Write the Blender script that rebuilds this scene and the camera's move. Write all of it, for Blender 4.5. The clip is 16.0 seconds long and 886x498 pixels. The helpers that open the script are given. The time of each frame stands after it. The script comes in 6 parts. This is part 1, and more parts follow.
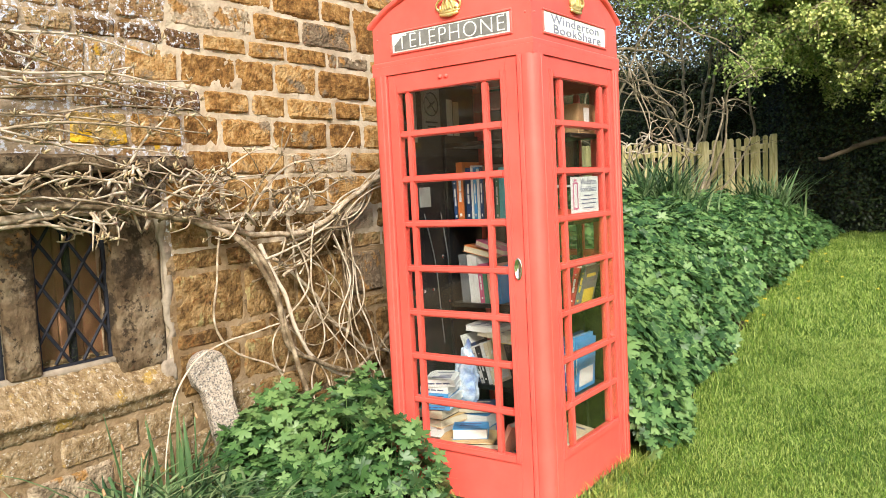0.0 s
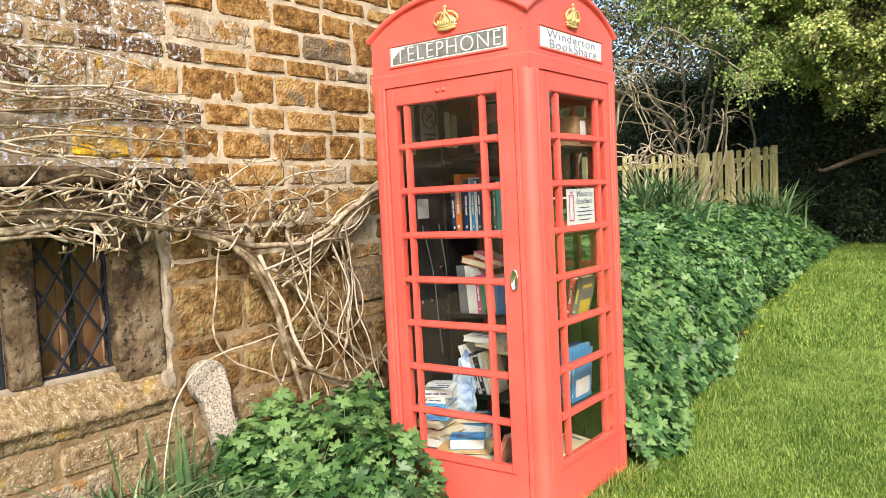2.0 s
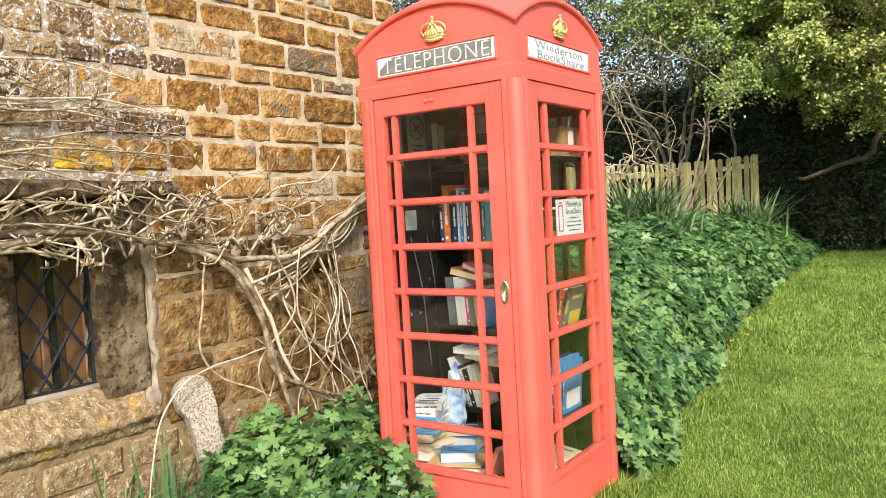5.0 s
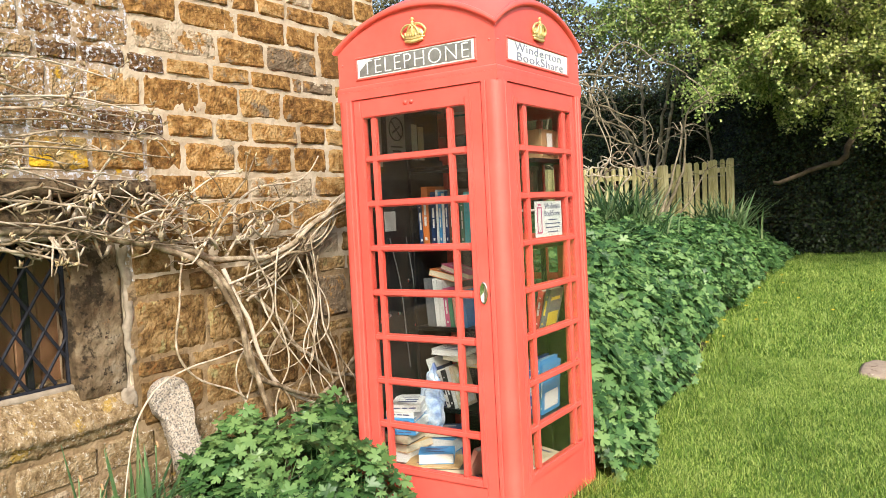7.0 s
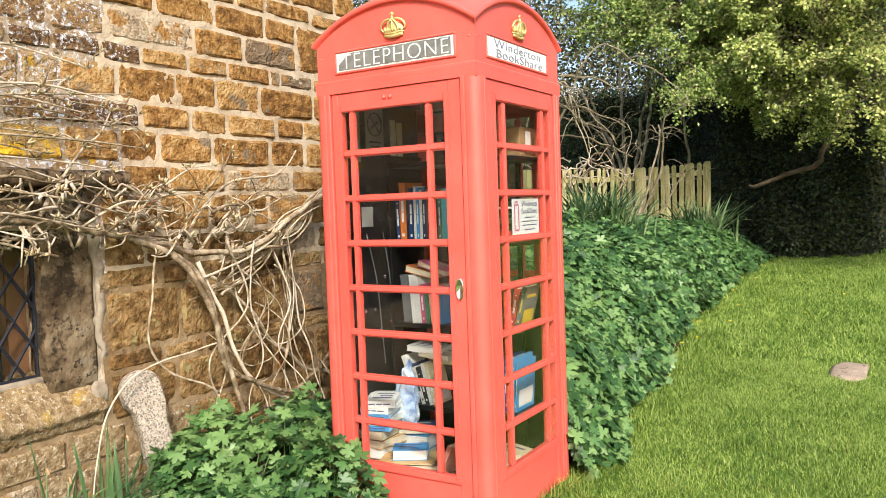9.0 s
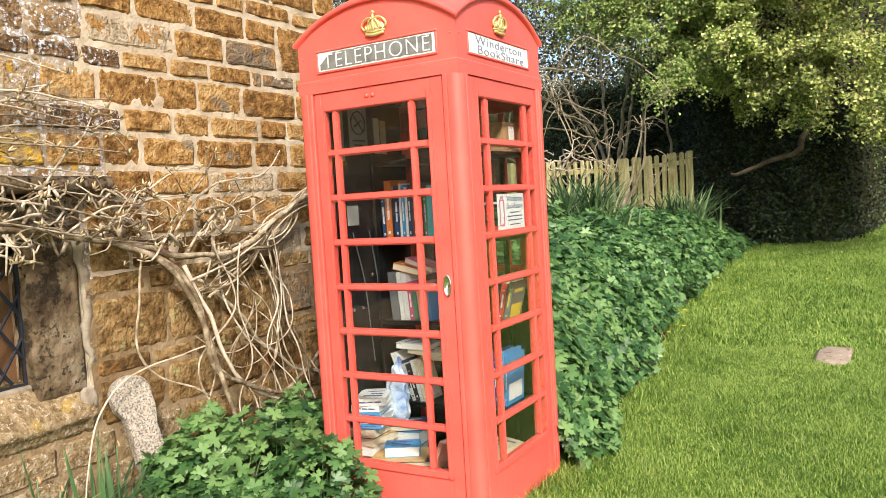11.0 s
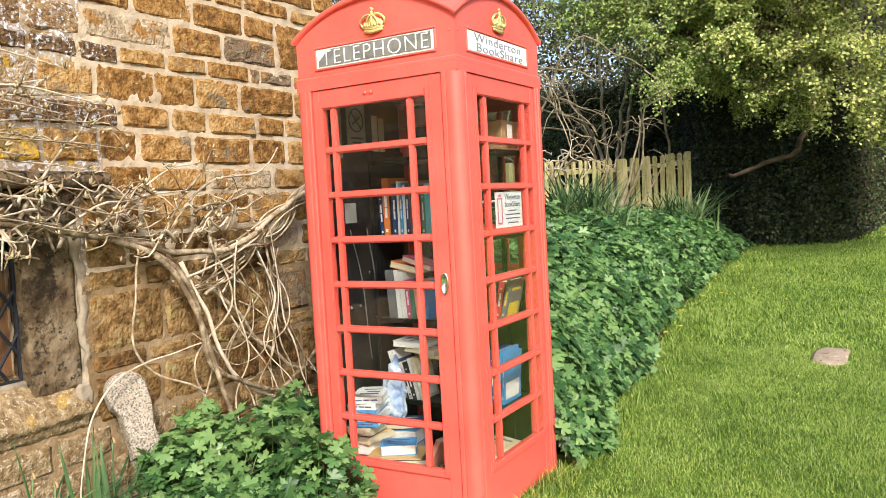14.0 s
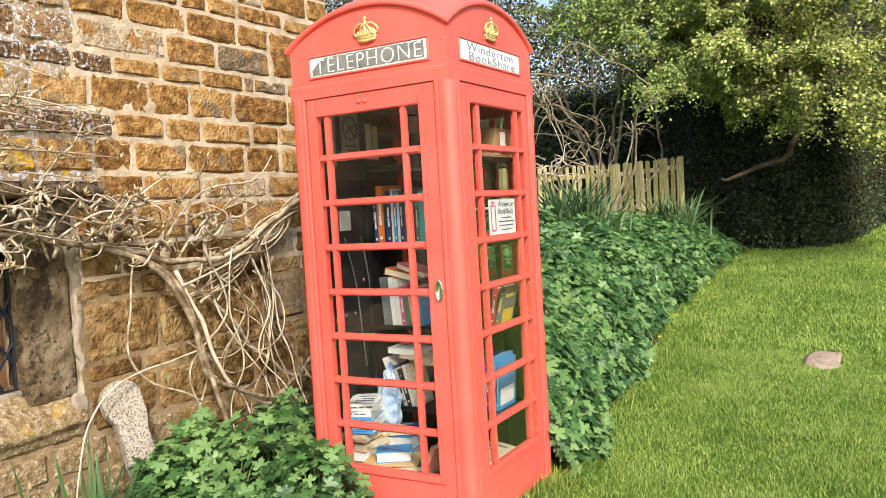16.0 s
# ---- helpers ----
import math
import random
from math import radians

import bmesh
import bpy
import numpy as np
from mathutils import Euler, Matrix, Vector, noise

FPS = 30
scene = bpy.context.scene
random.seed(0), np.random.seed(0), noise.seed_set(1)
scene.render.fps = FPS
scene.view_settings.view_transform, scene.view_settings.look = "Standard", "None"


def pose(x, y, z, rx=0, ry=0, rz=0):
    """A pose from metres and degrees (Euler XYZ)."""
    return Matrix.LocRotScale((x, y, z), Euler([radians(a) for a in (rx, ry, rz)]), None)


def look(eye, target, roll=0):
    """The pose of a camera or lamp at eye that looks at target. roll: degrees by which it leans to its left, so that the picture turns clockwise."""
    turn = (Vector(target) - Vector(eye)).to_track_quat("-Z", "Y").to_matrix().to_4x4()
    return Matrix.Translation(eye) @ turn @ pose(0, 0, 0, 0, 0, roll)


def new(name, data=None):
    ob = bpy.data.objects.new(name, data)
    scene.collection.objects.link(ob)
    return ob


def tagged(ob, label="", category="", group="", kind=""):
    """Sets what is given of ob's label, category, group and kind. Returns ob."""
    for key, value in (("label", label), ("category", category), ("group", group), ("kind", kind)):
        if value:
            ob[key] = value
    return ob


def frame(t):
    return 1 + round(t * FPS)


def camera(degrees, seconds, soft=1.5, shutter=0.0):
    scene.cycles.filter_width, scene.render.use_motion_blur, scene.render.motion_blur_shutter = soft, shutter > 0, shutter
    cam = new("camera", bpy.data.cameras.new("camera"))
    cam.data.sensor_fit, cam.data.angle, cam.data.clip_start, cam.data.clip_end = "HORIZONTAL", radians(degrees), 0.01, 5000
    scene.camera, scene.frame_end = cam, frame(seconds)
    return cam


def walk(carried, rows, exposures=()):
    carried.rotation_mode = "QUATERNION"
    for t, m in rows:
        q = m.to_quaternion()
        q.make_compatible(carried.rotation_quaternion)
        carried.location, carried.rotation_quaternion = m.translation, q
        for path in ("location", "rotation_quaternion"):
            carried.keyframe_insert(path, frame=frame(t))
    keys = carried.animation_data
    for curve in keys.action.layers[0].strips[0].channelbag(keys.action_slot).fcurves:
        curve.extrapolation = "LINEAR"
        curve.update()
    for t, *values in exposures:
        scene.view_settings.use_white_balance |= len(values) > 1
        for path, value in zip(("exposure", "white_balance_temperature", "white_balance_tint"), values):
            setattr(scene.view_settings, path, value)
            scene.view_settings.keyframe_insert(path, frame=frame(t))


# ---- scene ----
cam = camera(59.2, 16.0, soft=0.6)
PATH = [
    (0, (2.022, -3.292, 1.522), (0.843, -1.684, 1.369), -2.9),
    (0.5, (2.044, -3.3, 1.517), (0.849, -1.708, 1.325), -2.9),
    (1, (2.065, -3.306, 1.51), (0.876, -1.712, 1.301), -2.7),
    (1.5, (2.069, -3.308, 1.515), (0.881, -1.711, 1.317), -2.7),
    (2, (2.063, -3.304, 1.529), (0.878, -1.698, 1.402), -2.8),
    (2.5, (2.061, -3.301, 1.531), (0.878, -1.69, 1.445), -2.9),
    (3, (2.056, -3.302, 1.535), (0.883, -1.684, 1.449), -3.3),
    (5.5, (2.018, -3.301, 1.532), (0.873, -1.664, 1.428), -3.2),
    (6, (2.024, -3.306, 1.53), (0.879, -1.669, 1.426), -3.3),
    (6.5, (2.026, -3.315, 1.528), (0.902, -1.663, 1.424), -2.8),
    (7, (2.021, -3.306, 1.532), (0.919, -1.64, 1.431), -2.9),
    (7.5, (2.016, -3.293, 1.529), (0.916, -1.626, 1.427), -2.9),
    (8, (2.013, -3.283, 1.521), (0.916, -1.613, 1.417), -2.5),
    (8.5, (2.015, -3.284, 1.518), (0.938, -1.601, 1.416), -2.0),
    (9, (2.026, -3.298, 1.515), (0.97, -1.603, 1.411), -2.0),
    (9.5, (2.028, -3.306, 1.518), (0.986, -1.602, 1.411), -2.4),
    (12, (2.032, -3.312, 1.525), (1.007, -1.599, 1.402), -3.7),
    (12.5, (2.038, -3.315, 1.52), (1.014, -1.601, 1.395), -3.3),
    (13, (2.031, -3.312, 1.512), (1.011, -1.596, 1.389), -3.2),
    (13.5, (2.025, -3.305, 1.515), (1.007, -1.587, 1.394), -3.2),
    (14, (2.025, -3.303, 1.516), (1.005, -1.587, 1.396), -3.1),
    (14.5, (2.026, -3.308, 1.517), (1.01, -1.59, 1.4), -3.0),
    (15, (2.028, -3.308, 1.517), (1.014, -1.589, 1.393), -3.0),
    (15.5, (2.037, -3.308, 1.523), (1.033, -1.582, 1.407), -3.1),
    (16, (2.037, -3.318, 1.527), (1.029, -1.593, 1.419), -3.4),
]
walk(cam, [(t, look(eye, target, roll)) for t, eye, target, roll in PATH])

# ---- light ----
SUN_AZ, SUN_EL = radians(138), radians(38)
sun_dir = Vector((math.sin(SUN_AZ) * math.cos(SUN_EL), math.cos(SUN_AZ) * math.cos(SUN_EL), math.sin(SUN_EL)))
world = bpy.data.worlds.new("sky")
scene.world = world
world.use_nodes = True
wn = world.node_tree
sky = wn.nodes.new("ShaderNodeTexSky")
sky.sky_type, sky.sun_disc, sky.sun_elevation, sky.sun_rotation = "NISHITA", False, SUN_EL, SUN_AZ
sky.dust_density = 3.0
wn.links.new(sky.outputs[0], wn.nodes["Background"].inputs[0])
wn.nodes["Background"].inputs[1].default_value = 0.137
lamp = bpy.data.lights.new("sun", "SUN")
lamp.energy, lamp.angle, lamp.color = 2.85, radians(9), (1.0, 0.94, 0.84)
sun = new("sun", lamp)
sun.matrix_world = look(sun_dir * 30, (0, 0, 0))
scene.view_settings.exposure = 1.0


# ---- materials ----
def mat(name, colours, scale=8.0, rough=0.7, metal=0.0, bump=0.2, bump_scale=60.0, island=0.0, obrand=0.0, spots=(), stretch=(1, 1, 1), coat=0.0, spec=0.5, bumpdist=0.01, span=(0.25, 0.75)):
    """colours: two or three stops over a noise; island/obrand: how far each island or object shifts along them;
    spots: (colour, scale, threshold, seed) blotches laid on top."""
    m = bpy.data.materials.new(name)
    m.use_nodes = True
    nt = m.node_tree
    N, L = nt.nodes, nt.links
    bsdf = N["Principled BSDF"]
    tc = N.new("ShaderNodeTexCoord")
    mp = N.new("ShaderNodeMapping")
    mp.inputs["Scale"].default_value = stretch
    geo = N.new("ShaderNodeNewGeometry")
    L.new(geo.outputs["Position"], mp.inputs[0])
    n1 = N.new("ShaderNodeTexNoise")
    n1.inputs["Scale"].default_value, n1.inputs["Detail"].default_value, n1.inputs["Roughness"].default_value = scale, 6, 0.65
    L.new(mp.outputs[0], n1.inputs["Vector"])
    val = n1.outputs["Fac"]
    for amount, node, sock in ((island, "geo", "Random Per Island"), (obrand, "obj", "Random")):
        if amount:
            src = geo if node == "geo" else N.new("ShaderNodeObjectInfo")
            ma = N.new("ShaderNodeMath")
            ma.operation = "MULTIPLY_ADD"
            ma.inputs[1].default_value, ma.inputs[2].default_value = amount, -amount / 2
            L.new(src.outputs[sock], ma.inputs[0])
            ad = N.new("ShaderNodeMath")
            ad.operation = "ADD"
            L.new(val, ad.inputs[0])
            L.new(ma.outputs[0], ad.inputs[1])
            val = ad.outputs[0]
    ramp = N.new("ShaderNodeValToRGB")
    els = ramp.color_ramp.elements
    while len(els) < len(colours):
        els.new(0.5)
    for k, c in enumerate(colours):
        els[k].position = span[0] + (span[1] - span[0]) * k / max(1, len(colours) - 1)
        els[k].color = (*c, 1)
    L.new(val, ramp.inputs[0])
    col = ramp.outputs[0]
    for c, s, th, seed in spots:
        nz = N.new("ShaderNodeTexNoise")
        nz.noise_dimensions = "4D"
        nz.inputs["W"].default_value = seed
        nz.inputs["Scale"].default_value, nz.inputs["Detail"].default_value, nz.inputs["Roughness"].default_value = s, 5, 0.7
        L.new(geo.outputs["Position"], nz.inputs["Vector"])
        mr = N.new("ShaderNodeMapRange")
        mr.inputs[1].default_value, mr.inputs[2].default_value = th, th + 0.06
        L.new(nz.outputs["Fac"], mr.inputs[0])
        mx = N.new("ShaderNodeMix")
        mx.data_type = "RGBA"
        mx.inputs[7].default_value = (*c, 1)
        L.new(mr.outputs[0], mx.inputs[0])
        L.new(col, mx.inputs[6])
        col = mx.outputs[2]
    L.new(col, bsdf.inputs["Base Color"])
    bsdf.inputs["Roughness"].default_value, bsdf.inputs["Metallic"].default_value = rough, metal
    bsdf.inputs["Specular IOR Level"].default_value = spec
    bsdf.inputs["Coat Weight"].default_value = coat
    if bump:
        nb = N.new("ShaderNodeTexNoise")
        nb.inputs["Scale"].default_value, nb.inputs["Detail"].default_value = bump_scale, 5
        L.new(mp.outputs[0], nb.inputs["Vector"])
        bp = N.new("ShaderNodeBump")
        bp.inputs["Strength"].default_value, bp.inputs["Distance"].default_value = bump, bumpdist
        L.new(nb.outputs["Fac"], bp.inputs["Height"])
        L.new(bp.outputs[0], bsdf.inputs["Normal"])
    return m


def leafy(name, colours, rough=0.45, trans=0.35, scale=3.0, spec=0.5):
    """A leaf: a glossy face with some light coming through it."""
    m = mat(name, colours, scale=scale, rough=rough, bump=0.15, bump_scale=120, island=0.75, spec=spec, bumpdist=0.003)
    nt = m.node_tree
    N, L = nt.nodes, nt.links
    bsdf, out = N["Principled BSDF"], N["Material Output"]
    tr = N.new("ShaderNodeBsdfTranslucent")
    src = bsdf.inputs["Base Color"].links[0].from_socket
    L.new(src, tr.inputs[0])
    mx = N.new("ShaderNodeMixShader")
    mx.inputs[0].default_value = trans
    L.new(bsdf.outputs[0], mx.inputs[1])
    L.new(tr.outputs[0], mx.inputs[2])
    L.new(mx.outputs[0], out.inputs[0])
    return m


def glass_mat(name, tint=(0.9, 0.95, 0.93), rough=0.02, gloss=0.05):
    m = bpy.data.materials.new(name)
    m.use_nodes = True
    nt = m.node_tree
    N, L = nt.nodes, nt.links
    N.remove(N["Principled BSDF"])
    tr, gl, mx, fr = N.new("ShaderNodeBsdfTransparent"), N.new("ShaderNodeBsdfGlossy"), N.new("ShaderNodeMixShader"), N.new("ShaderNodeMath")
    lw = N.new("ShaderNodeLayerWeight")
    fr.operation = "POWER"
    fr.inputs[1].default_value = 4.0
    ad = N.new("ShaderNodeMath")
    ad.operation = "MULTIPLY_ADD"
    ad.inputs[1].default_value, ad.inputs[2].default_value = 0.8, gloss
    L.new(lw.outputs["Facing"], fr.inputs[0])
    L.new(fr.outputs[0], ad.inputs[0])
    tr.inputs[0].default_value = (*tint, 1)
    gl.inputs["Roughness"].default_value = rough
    L.new(ad.outputs[0], mx.inputs[0])
    L.new(tr.outputs[0], mx.inputs[1])
    L.new(gl.outputs[0], mx.inputs[2])
    L.new(mx.outputs[0], N["Material Output"].inputs[0])
    return m


def plain(name, c, rough=0.6, metal=0.0):
    d = tuple(v * 0.82 for v in c)
    return mat(name, (d, c), scale=25, rough=rough, metal=metal, bump=0.05, bump_scale=150)


RED = mat("faded_red_paint", ((0.70, 0.082, 0.062), (0.75, 0.102, 0.080), (0.78, 0.124, 0.100)), scale=3.2, rough=0.38, bump=0.06, bump_scale=25, spots=(((0.80, 0.14, 0.112), 3.5, 0.64, 3), ((0.45, 0.03, 0.03), 55, 0.76, 8)))
BLACK = mat("black_paint", ((0.012, 0.012, 0.013), (0.03, 0.03, 0.03)), scale=12, rough=0.5, bump=0.1)
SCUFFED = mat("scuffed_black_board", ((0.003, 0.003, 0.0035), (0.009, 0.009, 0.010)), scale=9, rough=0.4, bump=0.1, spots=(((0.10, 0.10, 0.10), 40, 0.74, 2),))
GOLD = mat("gilt", ((0.62, 0.46, 0.16), (0.80, 0.66, 0.33)), scale=60, rough=0.42, metal=0.6, bump=0.3, bump_scale=90)
CHROME = mat("chrome", ((0.75, 0.75, 0.72), (0.85, 0.85, 0.83)), scale=20, rough=0.12, metal=1.0, bump=0)
OPAL = mat("opal_glass", ((0.72, 0.73, 0.70), (0.80, 0.81, 0.78)), scale=14, rough=0.25, bump=0.03)
SIGN_DARK = mat("worn_black_sign", ((0.09, 0.09, 0.085), (0.24, 0.24, 0.225)), scale=18, rough=0.3, bump=0.05, spots=(((0.60, 0.61, 0.58), 24, 0.70, 5),))
INK = plain("ink", (0.03, 0.03, 0.035), 0.5)
FADED = plain("faded_ink", (0.22, 0.23, 0.30), 0.6)
INK_BLUE = plain("ink_blue", (0.10, 0.10, 0.20), 0.6)
WHITE = plain("white_paper", (0.80, 0.79, 0.76))
CREAM = plain("cream_paper", (0.70, 0.62, 0.46))
GREYCARD = plain("grey_card", (0.33, 0.33, 0.32))
BROWNCARD = plain("brown_card", (0.42, 0.25, 0.12))
COVERS = {k: plain("cover_" + k, c, 0.4) for k, c in dict(
    navy=(0.02, 0.05, 0.14), orange=(0.70, 0.20, 0.05), dark=(0.03, 0.03, 0.035), sky=(0.07, 0.30, 0.62), brown=(0.16, 0.07, 0.05), teal=(0.08, 0.52, 0.58),
    white=(0.78, 0.78, 0.76), grey=(0.15, 0.16, 0.17), pink=(0.62, 0.12, 0.25), red=(0.50, 0.05, 0.05), cream=(0.68, 0.58, 0.40), tan=(0.60, 0.38, 0.16), blue=(0.03, 0.08, 0.45), yellow=(0.72, 0.55, 0.06), green=(0.08, 0.25, 0.15), salmon=(0.72, 0.33, 0.25)).items()}
GLASS = glass_mat("window_glass", (0.95, 0.97, 0.96), 0.02)
OLDGLASS = glass_mat("leaded_glass", (0.85, 0.83, 0.80), 0.10, 0.02)
STONE = mat("ironstone", span=(0.36, 0.64), colours=((0.13, 0.064, 0.020), (0.285, 0.150, 0.046), (0.41, 0.265, 0.115)), scale=24, rough=0.92, bump=1.0, bump_scale=70, obrand=0.17, bumpdist=0.016, spec=0.15,
            spots=(((0.19, 0.145, 0.095), 6, 0.57, 1), ((0.27, 0.125, 0.03), 9, 0.62, 14), ((0.42, 0.30, 0.16), 34, 0.64, 4), ((0.045, 0.026, 0.016), 48, 0.65, 6)))
GREYSTONE = mat("grey_ironstone", span=(0.36, 0.64), colours=((0.16, 0.115, 0.072), (0.29, 0.222, 0.145), (0.42, 0.34, 0.235)), scale=20, rough=0.92, bump=1.0, bump_scale=70, obrand=0.35, bumpdist=0.02, spec=0.15,
                spots=(((0.31, 0.165, 0.055), 7, 0.54, 2), ((0.10, 0.08, 0.06), 28, 0.68, 7)))
LICHENED = mat("lichened_ironstone", span=(0.36, 0.64), colours=((0.11, 0.062, 0.03), (0.23, 0.135, 0.06), (0.33, 0.23, 0.12)), scale=20, rough=0.95, bump=1.0, bump_scale=70, obrand=0.35, bumpdist=0.02, spec=0.15,
               spots=(((0.33, 0.29, 0.24), 22, 0.56, 2), ((0.53, 0.55, 0.60), 46, 0.535, 9), ((0.46, 0.27, 0.02), 6.5, 0.61, 12), ((0.58, 0.38, 0.05), 18, 0.68, 3)))
YELLOWED = mat("yellow_lichen_stone", ((0.30, 0.19, 0.08), (0.42, 0.30, 0.12)), scale=12, rough=0.95, bump=0.9, bump_scale=50, bumpdist=0.02, spec=0.15, spots=(((0.60, 0.36, 0.03), 9, 0.47, 12), ((0.55, 0.50, 0.40), 35, 0.64, 4)))
MORTAR = mat("lime_mortar", ((0.29, 0.22, 0.145), (0.45, 0.37, 0.265), (0.58, 0.505, 0.40)), scale=7, rough=0.95, bump=0.6, bump_scale=80, spec=0.1, spots=(((0.34, 0.25, 0.15), 5, 0.63, 5), ((0.62, 0.58, 0.50), 10, 0.65, 11)))
OLDMORTAR = mat("tan_old_mortar", ((0.14, 0.088, 0.042), (0.225, 0.155, 0.085), (0.33, 0.25, 0.16)), scale=8, rough=0.95, bump=0.7, bump_scale=70, spec=0.1, spots=(((0.10, 0.07, 0.04), 9, 0.60, 5), ((0.44, 0.38, 0.29), 14, 0.64, 11)))
GROWNMORTAR = mat("lichened_mortar", ((0.19, 0.135, 0.08), (0.33, 0.255, 0.175), (0.46, 0.39, 0.30)), scale=12, rough=0.95, bump=0.7, bump_scale=70, spec=0.1, spots=(((0.20, 0.115, 0.045), 9, 0.56, 5), ((0.56, 0.58, 0.64), 40, 0.53, 9), ((0.50, 0.31, 0.03), 8, 0.63, 12)))
# ironstone of the lower courses, the shadow on them put into its colour
SHADEDSTONE = mat("shaded_ironstone", span=(0.36, 0.64), colours=((0.085, 0.048, 0.019), (0.185, 0.108, 0.040), (0.29, 0.192, 0.090)), scale=20, rough=0.94, bump=1.0, bump_scale=55, obrand=0.22, bumpdist=0.02, spec=0.12,
                spots=(((0.27, 0.225, 0.10), 11, 0.58, 2), ((0.20, 0.090, 0.028), 6, 0.58, 14), ((0.050, 0.034, 0.020), 18, 0.61, 6), ((0.36, 0.30, 0.19), 40, 0.65, 7)))
# stained window stone, its tone also lowered for the shade around the window
DRESSED = mat("weathered_shaded_stone", span=(0.36, 0.64), colours=((0.064, 0.043, 0.025), (0.128, 0.090, 0.053), (0.205, 0.158, 0.102)), scale=7, rough=0.95, bump=1.0, bump_scale=24, bumpdist=0.022, spec=0.1,
              spots=(((0.20, 0.168, 0.122), 3.6, 0.57, 8), ((0.042, 0.031, 0.020), 7.5, 0.53, 3), ((0.20, 0.100, 0.032), 6, 0.57, 6), ((0.030, 0.023, 0.016), 26, 0.56, 5)))
SILLSTONE = mat("pitted_sill_stone", span=(0.36, 0.64), colours=((0.135, 0.088, 0.042), (0.235, 0.165, 0.088), (0.34, 0.262, 0.16)), scale=30, rough=0.95, bump=1.0, bump_scale=85, bumpdist=0.011, spec=0.1,
                spots=(((0.34, 0.225, 0.06), 7, 0.58, 2), ((0.44, 0.39, 0.31), 60, 0.56, 7), ((0.10, 0.07, 0.04), 50, 0.62, 4)))
CEMENT = mat("cement_fillet", ((0.19, 0.150, 0.105), (0.36, 0.31, 0.245)), scale=14, rough=0.9, bump=0.8, bump_scale=40, spec=0.1)
SLABSTONE = mat("speckled_slab", ((0.30, 0.25, 0.195), (0.43, 0.37, 0.30)), scale=12, rough=0.92, bump=0.7, bump_scale=70, spec=0.1, spots=(((0.50, 0.46, 0.40), 60, 0.54, 3), ((0.11, 0.10, 0.09), 130, 0.50, 6), ((0.09, 0.07, 0.05), 22, 0.64, 9)))
IRON = mat("dark_iron", ((0.008, 0.009, 0.014), (0.02, 0.022, 0.03)), scale=30, rough=0.75, bump=0.1, spec=0.2)
SHUTTER = mat("brown_boards", ((0.23, 0.115, 0.060), (0.39, 0.215, 0.125)), scale=5, rough=0.6, bump=0.15, bump_scale=30, stretch=(1, 8, 0.6), obrand=0.4)
BARK = mat("pale_vine_bark", span=(0.34, 0.66), colours=((0.13, 0.093, 0.055), (0.32, 0.255, 0.172), (0.52, 0.445, 0.35)), scale=16, rough=0.9, bump=0.7, bump_scale=60, island=0.35, obrand=0.3, spec=0.15, spots=(((0.36, 0.33, 0.08), 9, 0.67, 2), ((0.14, 0.11, 0.075), 14, 0.64, 6)))
BUD = mat("vine_buds", ((0.22, 0.155, 0.085), (0.38, 0.29, 0.16), (0.50, 0.42, 0.27)), scale=30, rough=0.8, bump=0.3, island=0.6, spec=0.2)
PALEBARK = mat("pale_bough_bark", ((0.11, 0.088, 0.052), (0.25, 0.21, 0.135), (0.40, 0.35, 0.23)), scale=9, rough=0.9, bump=0.6, bump_scale=40, obrand=0.4, spec=0.15)
GREYBARK = mat("grey_bark", ((0.085, 0.066, 0.042), (0.20, 0.162, 0.108), (0.36, 0.31, 0.215)), scale=9, rough=0.9, bump=0.6, bump_scale=40, island=0.5, spec=0.15)
DARKBARK = mat("dark_brown_bark", ((0.03, 0.022, 0.014), (0.075, 0.055, 0.036), (0.13, 0.10, 0.07)), scale=9, rough=0.95, bump=0.6, bump_scale=40, spec=0.1)
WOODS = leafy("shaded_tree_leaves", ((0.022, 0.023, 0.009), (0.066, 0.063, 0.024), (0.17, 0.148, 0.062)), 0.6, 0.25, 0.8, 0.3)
FENCEWOOD = mat("mossy_fence_wood", ((0.23, 0.21, 0.08), (0.41, 0.36, 0.17), (0.54, 0.48, 0.28)), scale=7, rough=0.85, bump=0.35, bump_scale=40, stretch=(6, 6, 0.8), obrand=0.3, spec=0.2, spots=(((0.16, 0.18, 0.06), 5, 0.62, 4),))
TURF = mat("turf_soil", ((0.060, 0.105, 0.016), (0.11, 0.18, 0.030), (0.18, 0.235, 0.055)), scale=6, rough=0.95, bump=0.8, bump_scale=90, spec=0.1, spots=(((0.10, 0.075, 0.04), 9, 0.68, 2),))
# soil of the beds; also colours the sheet that stands for the hedge's inner shade
SOIL_AND_SHADE = mat("dark_soil_and_shade", ((0.02, 0.018, 0.010), (0.05, 0.045, 0.022)), scale=12, rough=1.0, bump=0.9, bump_scale=50, spec=0.05)
GRASS = leafy("grass_blades", ((0.080, 0.160, 0.018), (0.215, 0.345, 0.046), (0.44, 0.53, 0.14)), 0.5, 0.4, 1.1)
LEAF = leafy("bright_green_leaves", ((0.029, 0.080, 0.022), (0.074, 0.165, 0.046), (0.166, 0.280, 0.090)), 0.42, 0.26, 2.0, 0.42)
# the palest stop also paints in the glossy highlights of the blades
STRAP = leafy("strap_leaves", ((0.034, 0.080, 0.030), (0.098, 0.185, 0.070), (0.27, 0.34, 0.16)), 0.34, 0.3, 3.0)
